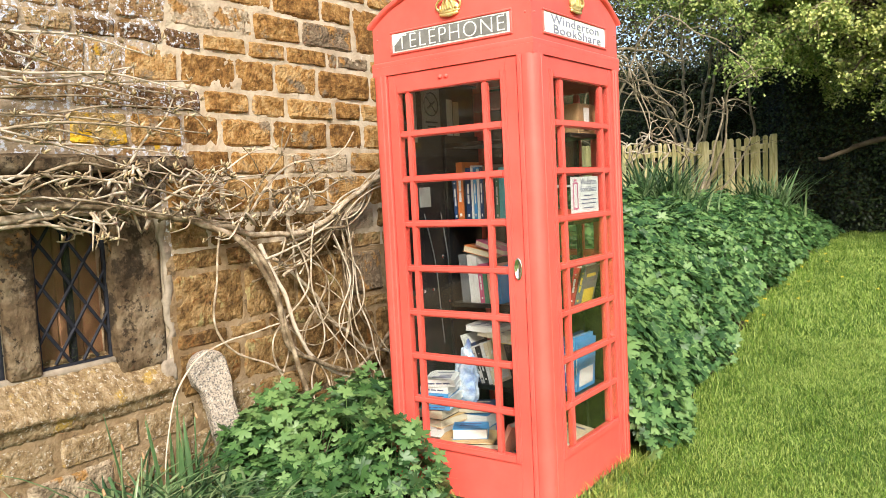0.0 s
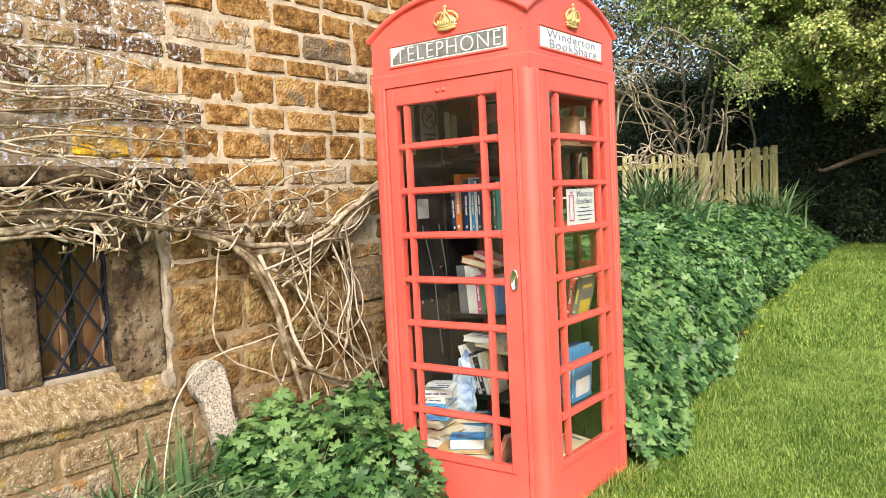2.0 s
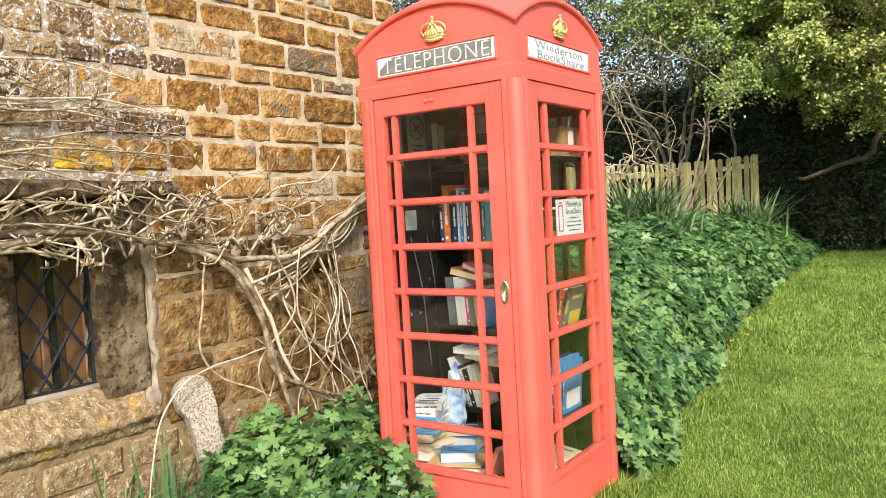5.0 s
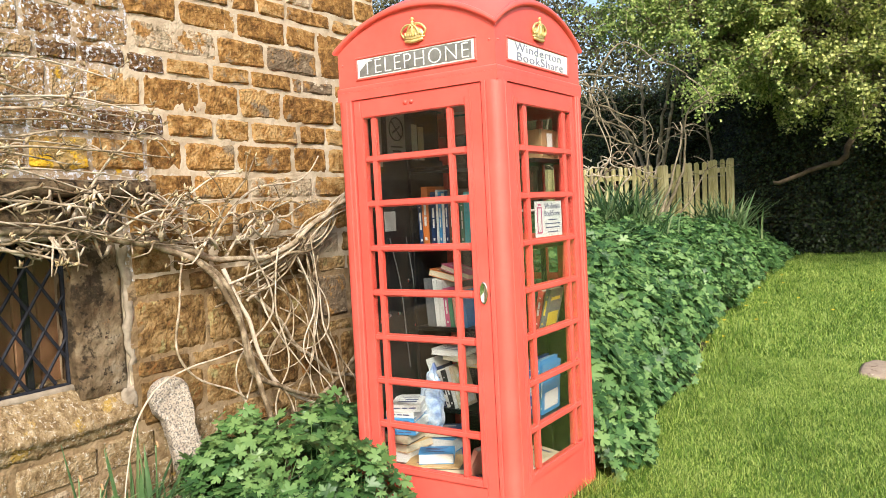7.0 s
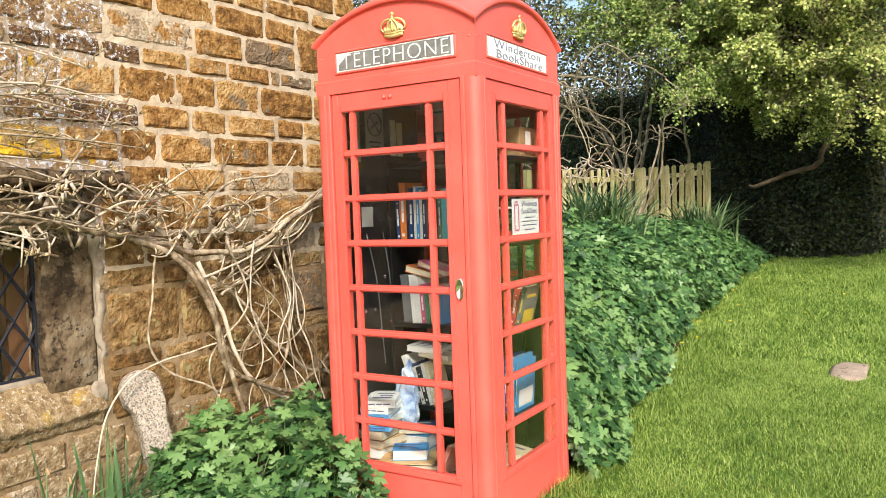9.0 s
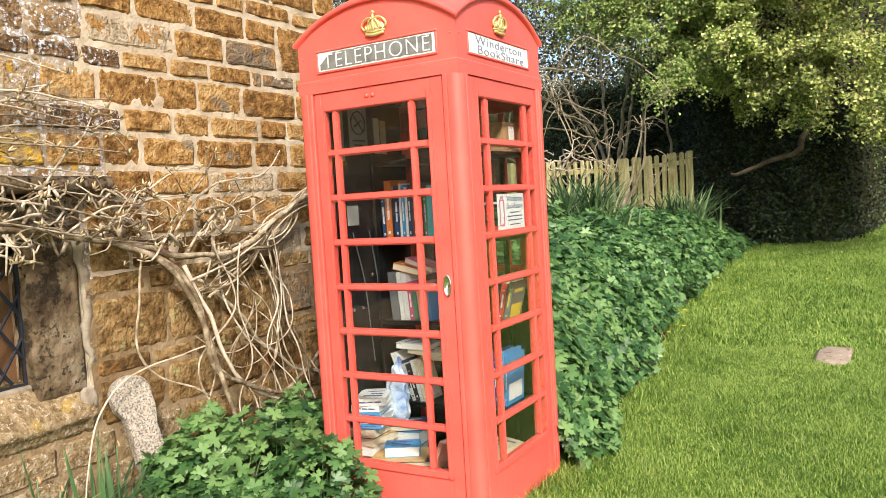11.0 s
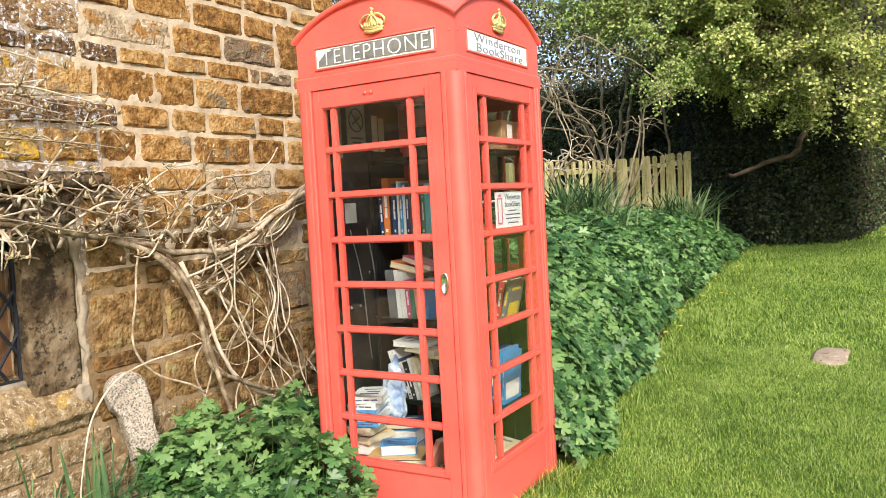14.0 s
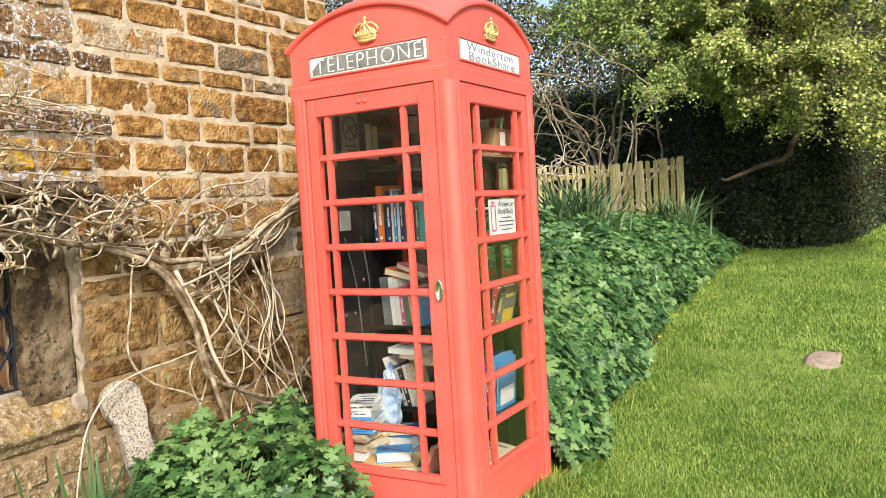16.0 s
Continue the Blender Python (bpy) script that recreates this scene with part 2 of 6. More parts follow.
# near-black ivy: the shade under the overhanging tree is put into its colour
IVY = leafy("shaded_ivy_leaves", ((0.004, 0.008, 0.003), (0.010, 0.020, 0.006), (0.042, 0.064, 0.020)), 0.45, 0.12, 1.5, 0.24)
HAW = leafy("young_hawthorn_leaves", ((0.11, 0.155, 0.026), (0.33, 0.38, 0.085), (0.66, 0.66, 0.24)), 0.5, 0.4, 1.2)
ASH = leafy("fresh_green_leaves", ((0.10, 0.165, 0.030), (0.24, 0.34, 0.075), (0.44, 0.50, 0.16)), 0.5, 0.4, 1.2)
STRAW = mat("dry_straw", ((0.34, 0.24, 0.12), (0.52, 0.40, 0.22)), scale=20, rough=0.9, bump=0.2, island=0.4)
YELLOW = plain("yellow_petals", (0.85, 0.60, 0.02))
PAVE = mat("worn_paving", ((0.23, 0.175, 0.13), (0.39, 0.305, 0.23)), scale=10, rough=0.95, bump=0.6, bump_scale=50, spec=0.1, spots=(((0.13, 0.085, 0.06), 14, 0.57, 3), ((0.55, 0.48, 0.41), 16, 0.60, 1)))
BAGBLUE = mat("glossy_blue_bag", ((0.012, 0.03, 0.30), (0.34, 0.46, 0.68), (0.66, 0.74, 0.82)), span=(0.42, 0.66), scale=6, rough=0.25, bump=0.3, bump_scale=25)


# ---- mesh helpers ----
def part(name, bm, material, parent=None, label="", smooth=False):
    me = bpy.data.meshes.new(name)
    bm.to_mesh(me)
    bm.free()
    return link(name, me, material, parent, label, smooth)


def link(name, me, material, parent=None, label="", smooth=False):
    if material and not me.materials:
        me.materials.append(material)
    if smooth:
        me.polygons.foreach_set("use_smooth", [True] * len(me.polygons))
    ob = new(name, me)
    ob.parent = parent
    if label:
        tagged(ob, label)
    return ob


def empty(name, label, category, group="", at=(0, 0, 0)):
    ob = tagged(new(name), label, category, group)
    ob.location = at
    return ob


def box(bm, lo, hi, bevel=0.0, m=None, seg=1):
    """An upright block between two corners, with softened edges."""
    c = [(a + b) / 2 for a, b in zip(lo, hi)]
    s = [abs(b - a) for a, b in zip(lo, hi)]
    made = bmesh.ops.create_cube(bm, size=1, matrix=Matrix.Translation(c) @ Matrix.Diagonal((*s, 1)))
    vs = made["verts"]
    if bevel:
        es = list({e for v in vs for e in v.link_edges})
        r = bmesh.ops.bevel(bm, geom=es, offset=bevel, segments=seg, affect="EDGES", clamp_overlap=True)
        vs = list({v for f in r["faces"] for v in f.verts} | {v for v in vs if v.is_valid})
    if m is not None:
        bmesh.ops.transform(bm, matrix=m, verts=vs)
    return vs


def smooth_line(pts, step=0.04):
    """Catmull-Rom through the points."""
    P = [Vector(p) for p in pts]
    P = [P[0] * 2 - P[1]] + P + [P[-1] * 2 - P[-2]]
    out = []
    for a, b, c, d in zip(P, P[1:], P[2:], P[3:]):
        n = max(2, int((c - b).length / step))
        for k in range(n):
            t = k / n
            out.append(0.5 * (2 * b + (c - a) * t + (2 * a - 5 * b + 4 * c - d) * t * t + (3 * b - a - 3 * c + d) * t ** 3))
    out.append(P[-2])
    return out


def tube(V, F, pts, r0, r1, sides=6, wobble=0.0, step=0.04, seed=0.0):
    """Adds a tapered tube along a smoothed line to the vertex and face lists."""
    line = smooth_line(pts, step)
    n = len(line)
    base = len(V)
    up = Vector((0.31, 0.77, 0.55))
    for k, p in enumerate(line):
        d = (line[min(k + 1, n - 1)] - line[max(k - 1, 0)]).normalized()
        s = d.cross(up)
        s = s.normalized() if s.length > 1e-4 else Vector((1, 0, 0))
        q = d.cross(s)
        r = (r0 + (r1 - r0) * k / (n - 1)) * (1 + 0.25 * noise.noise(p * 14 + Vector((seed, 0, 0))))
        c = p + wobble * Vector((noise.noise(p * 5 + Vector((seed, 3, 1))), noise.noise(p * 5 + Vector((9, seed, 1))), noise.noise(p * 5 + Vector((4, 7, seed)))))
        for j in range(sides):
            a = 2 * math.pi * j / sides
            V.append(c + (s * math.cos(a) + q * math.sin(a)) * r)
    for k in range(n - 1):
        for j in range(sides):
            a, b = base + k * sides + j, base + k * sides + (j + 1) % sides
            F.append((a, b, b + sides, a + sides))
    F.append(tuple(base + j for j in range(sides))[::-1])
    F.append(tuple(base + (n - 1) * sides + j for j in range(sides)))


def mesh_of(name, V, F):
    me = bpy.data.meshes.new(name)
    me.from_pydata([tuple(v) for v in V], [], F)
    me.validate()
    return me


def scatter(name, tv, tf, places):
    """One mesh of many copies of a small template: places is an (n, 4, 4) array."""
    tv = np.asarray(tv, float)
    n, k = len(places), len(tv)
    h = np.concatenate([tv, np.ones((k, 1))], 1)
    co = np.einsum("nij,kj->nki", places, h)[:, :, :3].reshape(-1, 3)
    size = [len(f) for f in tf]
    loops = np.concatenate([np.array(f) for f in tf])
    allloops = (loops[None, :] + (np.arange(n) * k)[:, None]).ravel()
    totals = np.tile(size, n)
    me = bpy.data.meshes.new(name)
    me.vertices.add(n * k)
    me.vertices.foreach_set("co", co.ravel())
    me.loops.add(len(allloops))
    me.loops.foreach_set("vertex_index", allloops.astype(np.int32))
    me.polygons.add(len(totals))
    me.polygons.foreach_set("loop_start", np.concatenate([[0], np.cumsum(totals)[:-1]]).astype(np.int32))
    me.update(calc_edges=True)
    me.polygons.foreach_set("use_smooth", [True] * len(totals))
    return me


def frames_of(pos, nrm, size, rng, spin=None):
    """Placing matrices with z along nrm, turned at random about it."""
    n = len(pos)
    z = nrm / np.linalg.norm(nrm, axis=1, keepdims=True)
    ref = rng.normal(size=(n, 3)) if spin is None else spin
    x = np.cross(ref, z)
    x /= np.linalg.norm(x, axis=1, keepdims=True) + 1e-9
    y = np.cross(z, x)
    M = np.zeros((n, 4, 4))
    s = np.asarray(size).reshape(-1, 1)
    M[:, :3, 0], M[:, :3, 1], M[:, :3, 2], M[:, :3, 3], M[:, 3, 3] = x * s, y * s, z * s, pos, 1
    return M


def text_mesh(body, width, height, extrude=0.001, spacing=1.0, thin=0.0):
    """Lettering in the built-in font, fitted to a width and height, in its own x-y plane, centred."""
    cu = bpy.data.curves.new("lettering", "FONT")
    cu.space_character = spacing
    cu.offset = thin
    cu.body, cu.align_x, cu.align_y, cu.extrude = body, "CENTER", "CENTER", extrude
    ob = bpy.data.objects.new("lettering", cu)
    scene.collection.objects.link(ob)
    me = bpy.data.meshes.new_from_object(ob.evaluated_get(bpy.context.evaluated_depsgraph_get()))
    bpy.data.objects.remove(ob)
    co = np.array([v.co[:] for v in me.vertices])
    lo, hi = co.min(0), co.max(0)
    for v in me.vertices:
        v.co.x = (v.co.x - (lo[0] + hi[0]) / 2) * width / (hi[0] - lo[0])
        v.co.y = (v.co.y - (lo[1] + hi[1]) / 2) * height / (hi[1] - lo[1])
    return me


def gz(x, y):
    """The lie of the land."""
    return 0.075 + 0.05 * max(-1.5, min(y, 14)) + 0.012 * noise.noise(Vector((x * 0.7, y * 0.7, 3)))


EDGE_Y = (0.2, 0.45, 0.75, 1.1, 1.5, 2.2, 2.8, 3.5, 4.6, 5.75, 7.2, 9.05, 11)
EDGE_X = (0.50, 0.66, 0.70, 0.55, 0.39, 0.43, 0.26, 0.20, 0.06, 0.04, -0.02, 0.04, -0.1)
RISE_Y = (0.3, 0.6, 1.0, 2.0, 3.2, 5.0, 7.0, 8.2, 9.3, 11)
RISE_H = (0.7, 0.95, 1.10, 1.15, 1.08, 0.95, 0.85, 0.66, 0.42, 0.2)


def mound(x, y):
    """The top of the planted bank beside the lawn."""
    d = float(np.interp(y, EDGE_Y, EDGE_X)) - x + 0.16 * noise.noise(Vector((x * 1.1, y * 1.7, 7)))
    if d <= 0:
        return gz(x, y)
    h = float(np.interp(y, RISE_Y, RISE_H)) * (1 - math.exp(-d / 0.33))
    return gz(x, y) + h * (1 + 0.22 * noise.noise(Vector((x * 2.4, y * 2.4, 1)))) 


# ---- ground ----
def land():
    xs = sorted(set([-400, -150, -60, -25, -12, -6] + list(np.arange(-4, 6.01, 0.2).round(2)) + [8, 12, 25, 60, 150, 400]))
    ys = sorted(set([-400, -150, -60, -25, -12, -6] + list(np.arange(-4, 12.01, 0.2).round(2)) + [15, 25, 60, 150, 400]))
    V = [(x, y, gz(x, y) - 0.008) for y in ys for x in xs]
    n = len(xs)
    F = [(j * n + i, j * n + i + 1, (j + 1) * n + i + 1, (j + 1) * n + i) for j in range(len(ys) - 1) for i in range(n - 1)]
    return link("ground", mesh_of("ground", V, F), TURF, smooth=True)


tagged(land(), "sloping green lawn turf with patches of bare soil", "lawn", kind="structure")


def bed():
    """Dark soil of the planted bank, under the leaves."""
    xs, ys = np.arange(-6, 0.75, 0.15), np.arange(0.47, 11.2, 0.15)
    V, n = [], len(xs)
    for y in ys:
        for x in xs:
            z = mound(x, y)
            V.append((x, y, gz(x, y) - 0.05 + max(0.0, 0.80 * (z - gz(x, y)) - 0.10)))
    F = [(j * n + i, j * n + i + 1, (j + 1) * n + i + 1, (j + 1) * n + i) for j in range(len(ys) - 1) for i in range(n - 1)]
    return link("planted_bank", mesh_of("planted_bank", V, F), SOIL_AND_SHADE, smooth=True)


tagged(bed(), "dark soil bank rising behind the lawn", "bank", kind="structure")


def wall_bed():
    xs, ys = np.arange(-1.2, 0.05, 0.07), np.arange(-2.8, 0.5, 0.07)
    V, n = [], len(xs)
    for y in ys:
        for x in xs:
            e = max(0.0, min(1.0, (-0.02 - 0.10 * y * 0 - x) / 0.12)) * max(0.0, min(1.0, (0.45 - y) / 0.1))
            V.append((x, y, gz(x, y) - 0.03 + 0.055 * e + 0.02 * noise.noise(Vector((x * 6, y * 6, 0)))))
    F = [(j * n + i, j * n + i + 1, (j + 1) * n + i + 1, (j + 1) * n + i) for j in range(len(ys) - 1) for i in range(n - 1)]
    return link("wall_border", mesh_of("wall_border", V, F), SOIL_AND_SHADE, smooth=True)


tagged(wall_bed(), "dark soil border along the foot of the house wall", "border", kind="structure")

# ---- house wall ----
WX = -1.07
WY1 = 0.70
WIN_Z0, WIN_Z1 = 0.86, 1.50
LIGHTS = ((-2.22, -1.89), (-1.75, -1.43))


def wall_core():
    """Mortar face with openings for the two lights, thickness and the return of the gable."""
    bm = bmesh.new()
    back = WX - 0.45
    ycuts = [-6.0, LIGHTS[0][0], LIGHTS[0][1], LIGHTS[1][0], LIGHTS[1][1], WY1]
    for y0, y1 in zip(ycuts, ycuts[1:]):
        if (y0, y1) in LIGHTS:
            box(bm, (back, y0, -0.2), (WX - 0.012, y1, 0.63))
            box(bm, (back, y0, 0.66), (WX - 0.13, y1, WIN_Z0 - 0.01))
            box(bm, (back, y0, WIN_Z1), (WX - 0.012, y1, 3.7))
        else:
            a, b = max(y0, -2.45), min(y1, -1.20)
            if a < b:
                box(bm, (back, a, -0.2), (WX - 0.012, b, 0.63))
                box(bm, (back, a, 0.66), (WX - 0.10, b, 1.70))
                box(bm, (back, a, 1.70), (WX - 0.012, b, 3.7))
            for c, d in ((y0, min(y1, -2.45)), (max(y0, -1.20), y1)):
                if c < d:
                    box(bm, (back, c, -0.2), (WX - 0.012, d, 3.7))
    box(bm, (-6.0, WY1 - 0.45, -0.2), (back, WY1, 3.7))
    return part("wall_west", bm, MORTAR)


wall = tagged(wall_core(), "coursed orange-brown ironstone house wall with cream lime mortar", "wall", kind="structure")


def mortar_face():
    """Uneven pointing: a fine sheet that the stones break through."""
    st = 0.014
    ys, zs = np.arange(-2.5, WY1 + 0.001, st), np.arange(-0.05, 3.2, st)
    V, n, F, low, left = [], len(ys), [], [], []
    for z in zs:
        for y in ys:
            p = Vector((y * 16, z * 16, 1.3))
            V.append((WX + 0.0015 + 0.005 * noise.noise(p) + 0.0045 * noise.noise(p * 3.1), y, z))
    for j in range(len(zs) - 1):
        for i in range(n - 1):
            y, z = ys[i], zs[j]
            if -2.4 < y < -1.20 and 0.66 < z < 1.72:
                continue
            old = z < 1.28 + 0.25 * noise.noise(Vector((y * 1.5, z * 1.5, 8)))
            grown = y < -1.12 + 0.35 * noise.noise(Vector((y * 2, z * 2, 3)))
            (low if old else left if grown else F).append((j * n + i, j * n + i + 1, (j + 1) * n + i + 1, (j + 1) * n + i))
    for faces, m, label in ((F, MORTAR, "cream lime mortar pointing"), (low, OLDMORTAR, "darker tan mortar near the ground"), (left, GROWNMORTAR, "grey-brown mortar flecked with pale lichen")):
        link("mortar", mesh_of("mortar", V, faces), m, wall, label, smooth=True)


mortar_face()

def stone_mesh(y0, y1, z0, z1, rng, deep):
    """One rough block: a pillowed face with a ragged outline and skirts running back into the mortar."""
    nu, nv = 5, 4
    jit = lambda a: rng.uniform(-a, a)
    V, F = [], []
    cy, cz = (y0 + y1) / 2, (z0 + z1) / 2
    for j in range(nv + 1):
        for i in range(nu + 1):
            u, v = (0, 0.05, 0.33, 0.66, 0.95, 1)[i], (0, 0.09, 0.5, 0.91, 1)[j]
            eu, ev = min(i, nu - i), min(j, nv - j)
            edge = eu < 0.5 or ev < 0.5
            y, z = y0 + (y1 - y0) * u, z0 + (z1 - z0) * v
            if eu < 0.5 and ev < 0.5:
                y += (cy - y) * 0.06
                z += (cz - z) * 0.08
            y += jit(0.006)
            z += jit(0.005)
            x = WX + (0.001 if edge else 0.007 + deep + 0.007 * noise.noise(Vector((y * 9, z * 9, 4))) + jit(0.004))
            V.append((x, y, z))
    w = nu + 1
    for j in range(nv):
        for i in range(nu):
            F.append((j * w + i, j * w + i + 1, (j + 1) * w + i + 1, (j + 1) * w + i))
    ring = [i for i in range(w)] + [j * w + nu for j in range(1, nv + 1)] + [nv * w + i for i in range(nu - 1, -1, -1)] + [j * w for j in range(nv - 1, 0, -1)]
    b = len(V)
    for k in ring:
        V.append((WX - 0.03, V[k][1], V[k][2]))
    for k in range(len(ring)):
        k2 = (k + 1) % len(ring)
        F.append((ring[k], b + k, b + k2, ring[k2]))
    return mesh_of("stone", V, F)


# ---- window of two leaded lights ----
window = tagged(new("window_1"), "old two-light leaded window in a weathered stone surround", "window", kind="structure")


def rough_block(bm, lo, hi, amp=0.01, cuts=6, bevel=0.012, seed=0.0):
    vs = box(bm, lo, hi)
    es = list({e for v in vs for e in v.link_edges})
    bmesh.ops.bevel(bm, geom=es, offset=bevel, segments=1, affect="EDGES")
    bmesh.ops.subdivide_edges(bm, edges=[e for e in bm.edges if e.calc_length() > 0.05], cuts=cuts, use_grid_fill=True)
    for v in bm.verts:
        v.co += amp * noise.noise_vector(v.co * 9 + Vector((seed, 0, 0))) + amp * 0.5 * noise.noise_vector(v.co * 25 + Vector((seed, 5, 0)))


def surround():
    bm = bmesh.new()
    rough_block(bm, (WX - 0.14, -1.885, WIN_Z0 - 0.01), (WX - 0.060, -1.755, WIN_Z1 + 0.02), 0.005, 5, 0.010, 1)
    part("mullion", bm, DRESSED, window, "weathered grey-brown stone mullion", True)
    bm = bmesh.new()
    rough_block(bm, (WX - 0.16, -1.432, 0.79), (WX - 0.024, -1.205, WIN_Z1 + 0.04), 0.007, 12, 0.010, 3)
    part("jamb", bm, DRESSED, window, "stained grey-brown stone jamb", True)
    bm = bmesh.new()
    rough_block(bm, (WX - 0.16, -2.45, 0.77), (WX - 0.004, -2.225, WIN_Z1 + 0.04), 0.008, 6, 0.010, 5)
    part("jamb", bm, DRESSED, window, "stained grey-brown stone jamb", True)
    bm = bmesh.new()
    rough_block(bm, (WX - 0.16, -2.5, WIN_Z1 + 0.005), (WX + 0.012, -1.19, 1.66), 0.010, 7, 0.02, 7)
    part("head", bm, DRESSED, window, "dark weathered stone window head", True)
    bm = bmesh.new()
    rough_block(bm, (WX - 0.05, -2.6, 1.66), (WX + 0.085, -1.05, 1.735), 0.010, 7, 0.02, 9)
    part("drip_mould", bm, DRESSED, window, "projecting stone drip mould over the window", True)
    # cement bed under the lights
    bm = bmesh.new()
    rough_block(bm, (WX - 0.14, -2.23, WIN_Z0 - 0.03), (WX - 0.072, -1.425, WIN_Z0 + 0.004), 0.004, 8, 0.008, 21)
    part("cement_bed", bm, CEMENT, window, "smooth tan cement run under the leaded lights", True)
    # sloping sill
    bm = bmesh.new()
    V, F, n = [], [], 130
    prof = ((-0.16, 0.885), (-0.115, 0.872), (-0.085, 0.856), (-0.055, 0.828), (-0.028, 0.796), (-0.004, 0.766), (0.016, 0.740), (0.030, 0.718), (0.037, 0.702), (0.038, 0.690), (0.031, 0.680), (0.022, 0.672), (0.015, 0.658), (0.010, 0.640), (0.005, 0.622), (-0.08, 0.60))
    for i in range(n + 1):
        y = -2.6 + (2.6 - 1.215) * i / n
        for dx, z in prof:
            p = Vector((dx * 8, y * 9, z * 8))
            V.append((WX + dx + 0.007 * noise.noise(p) + 0.006 * noise.noise(p * 3.3) + 0.005 * noise.noise(p * 8), y, z + 0.007 * noise.noise(p * 4) + 0.010 * noise.noise(p + Vector((5, 5, 5)))))
    k = len(prof)
    for i in range(n):
        for j in range(k - 1):
            F.append((i * k + j, i * k + j + 1, (i + 1) * k + j + 1, (i + 1) * k + j))
    F += [tuple(range(k)), tuple(n * k + j for j in range(k))]
    bm.free()
    link("sill", mesh_of("sill", V, F), SILLSTONE, window, "pitted ochre stone sill sloping outwards", True)
    # cement fillet beside the jamb
    bm = bmesh.new()
    rough_block(bm, (WX - 0.03, -1.218, 0.70), (WX - 0.001, -1.175, 1.62), 0.022, 14, 0.008, 11)
    rough_block(bm, (WX - 0.03, -1.255, 0.70), (WX + 0.010, -1.175, 0.815), 0.014, 6, 0.014, 12)
    part("cement_fillet", bm, CEMENT, window, "pale cement fillet run down the joint", True)


def leaded_light(y0, y1):
    gx = WX - 0.105
    lt = link("leaded_light", mesh_of("leaded_light", [], []), IRON, window)
    bm = bmesh.new()
    t = 0.012
    box(bm, (gx - 0.012, y0, WIN_Z0), (gx + 0.012, y0 + t, WIN_Z1), 0.002)
    box(bm, (gx - 0.012, y1 - t, WIN_Z0), (gx + 0.012, y1, WIN_Z1), 0.002)
    box(bm, (gx - 0.012, y0 + t, WIN_Z0), (gx + 0.012, y1 - t, WIN_Z0 + t), 0.002)
    box(bm, (gx - 0.012, y0 + t, WIN_Z1 - t), (gx + 0.012, y1 - t, WIN_Z1), 0.002)
    part("frame", bm, IRON, lt, "blue-black iron window frame")
    bm = bmesh.new()
    box(bm, (gx - 0.035, (y0 + y1) / 2 - 0.014, WIN_Z0), (gx - 0.010, (y0 + y1) / 2 + 0.014, WIN_Z1), 0.003)
    part("stanchion", bm, IRON, lt, "dark upright iron bar")
    # diamond cames
    w, h = 0.122, 0.182
    for s in (1, -1):
        for k in range(-8, 9):
            # the line z = zc + s*h/w*(y - yc), clipped to the light
            pts = []
            c = (WIN_Z0 + WIN_Z1) / 2 + k * h + 0.02
            for y in np.linspace(y0, y1, 25):
                z = c + s * h / w * (y - (y0 + y1) / 2)
                if WIN_Z0 <= z <= WIN_Z1:
                    pts.append((gx + 0.004, float(y), float(z)))
            if len(pts) > 2:
                V, F = [], []
                tube(V, F, [pts[0], pts[-1]], 0.0074, 0.0074, 5, step=0.1)
                link("came", mesh_of("came", V, F), IRON, lt)
    bm = bmesh.new()
    box(bm, (gx - 0.003, y0 + 0.004, WIN_Z0 + 0.004), (gx, y1 - 0.004, WIN_Z1 - 0.004))
    g = part("pane", bm, OLDGLASS, lt, "wavy old glass in lead diamonds")
    g.visible_shadow = False


surround()
for a, b in LIGHTS:
    leaded_light(a, b)


def boards():
    ob = empty("window_shutter", "brown wooden boards closed behind the leaded glass", "shutter")
    y = -2.24
    while y < -1.40:
        bm = bmesh.new()
        box(bm, (WX - 0.20, y, 0.80), (WX - 0.175, y + 0.10, 1.56), 0.004)
        part("board", bm, SHUTTER, ob)
        y += 0.104
    bm = bmesh.new()
    box(bm, (WX - 0.40, -2.3, 0.75), (WX - 0.21, -1.38, 1.6))
    part("backing", bm, BLACK, ob)


boards()


# ---- telephone box ----
booth = empty("telephone_box", "faded red cast-iron telephone box used as a book exchange", "telephone box", at=(0, 0, 0))
CF, CS = -0.011, 0.008
COLS_DOOR = ((-0.276, -0.238), (-0.207, 0.181), (0.211, 0.268))
COLS_SIDE = ((-0.272, -0.216), (-0.186, 0.188), (0.218, 0.274))
ROW0, PITCH, PANE = 1.974, 0.2085, 0.175


def facing(side):
    """Maps (along, outwards, up) to the world for one face: 0 front, 1 right, 2 back, 3 left."""
    a = radians(90 * side)
    u, n = Vector((math.cos(a), math.sin(a), 0)), Vector((math.sin(a), -math.cos(a), 0))
    return Matrix(((u.x, n.x, 0, 0), (u.y, n.y, 0, 0), (0, 0, 1, 0), (0, 0, 0, 1)))


def done(bm, side):
    bmesh.ops.transform(bm, matrix=facing(side), verts=bm.verts)
    bmesh.ops.recalc_face_normals(bm, faces=bm.faces)
    return bm


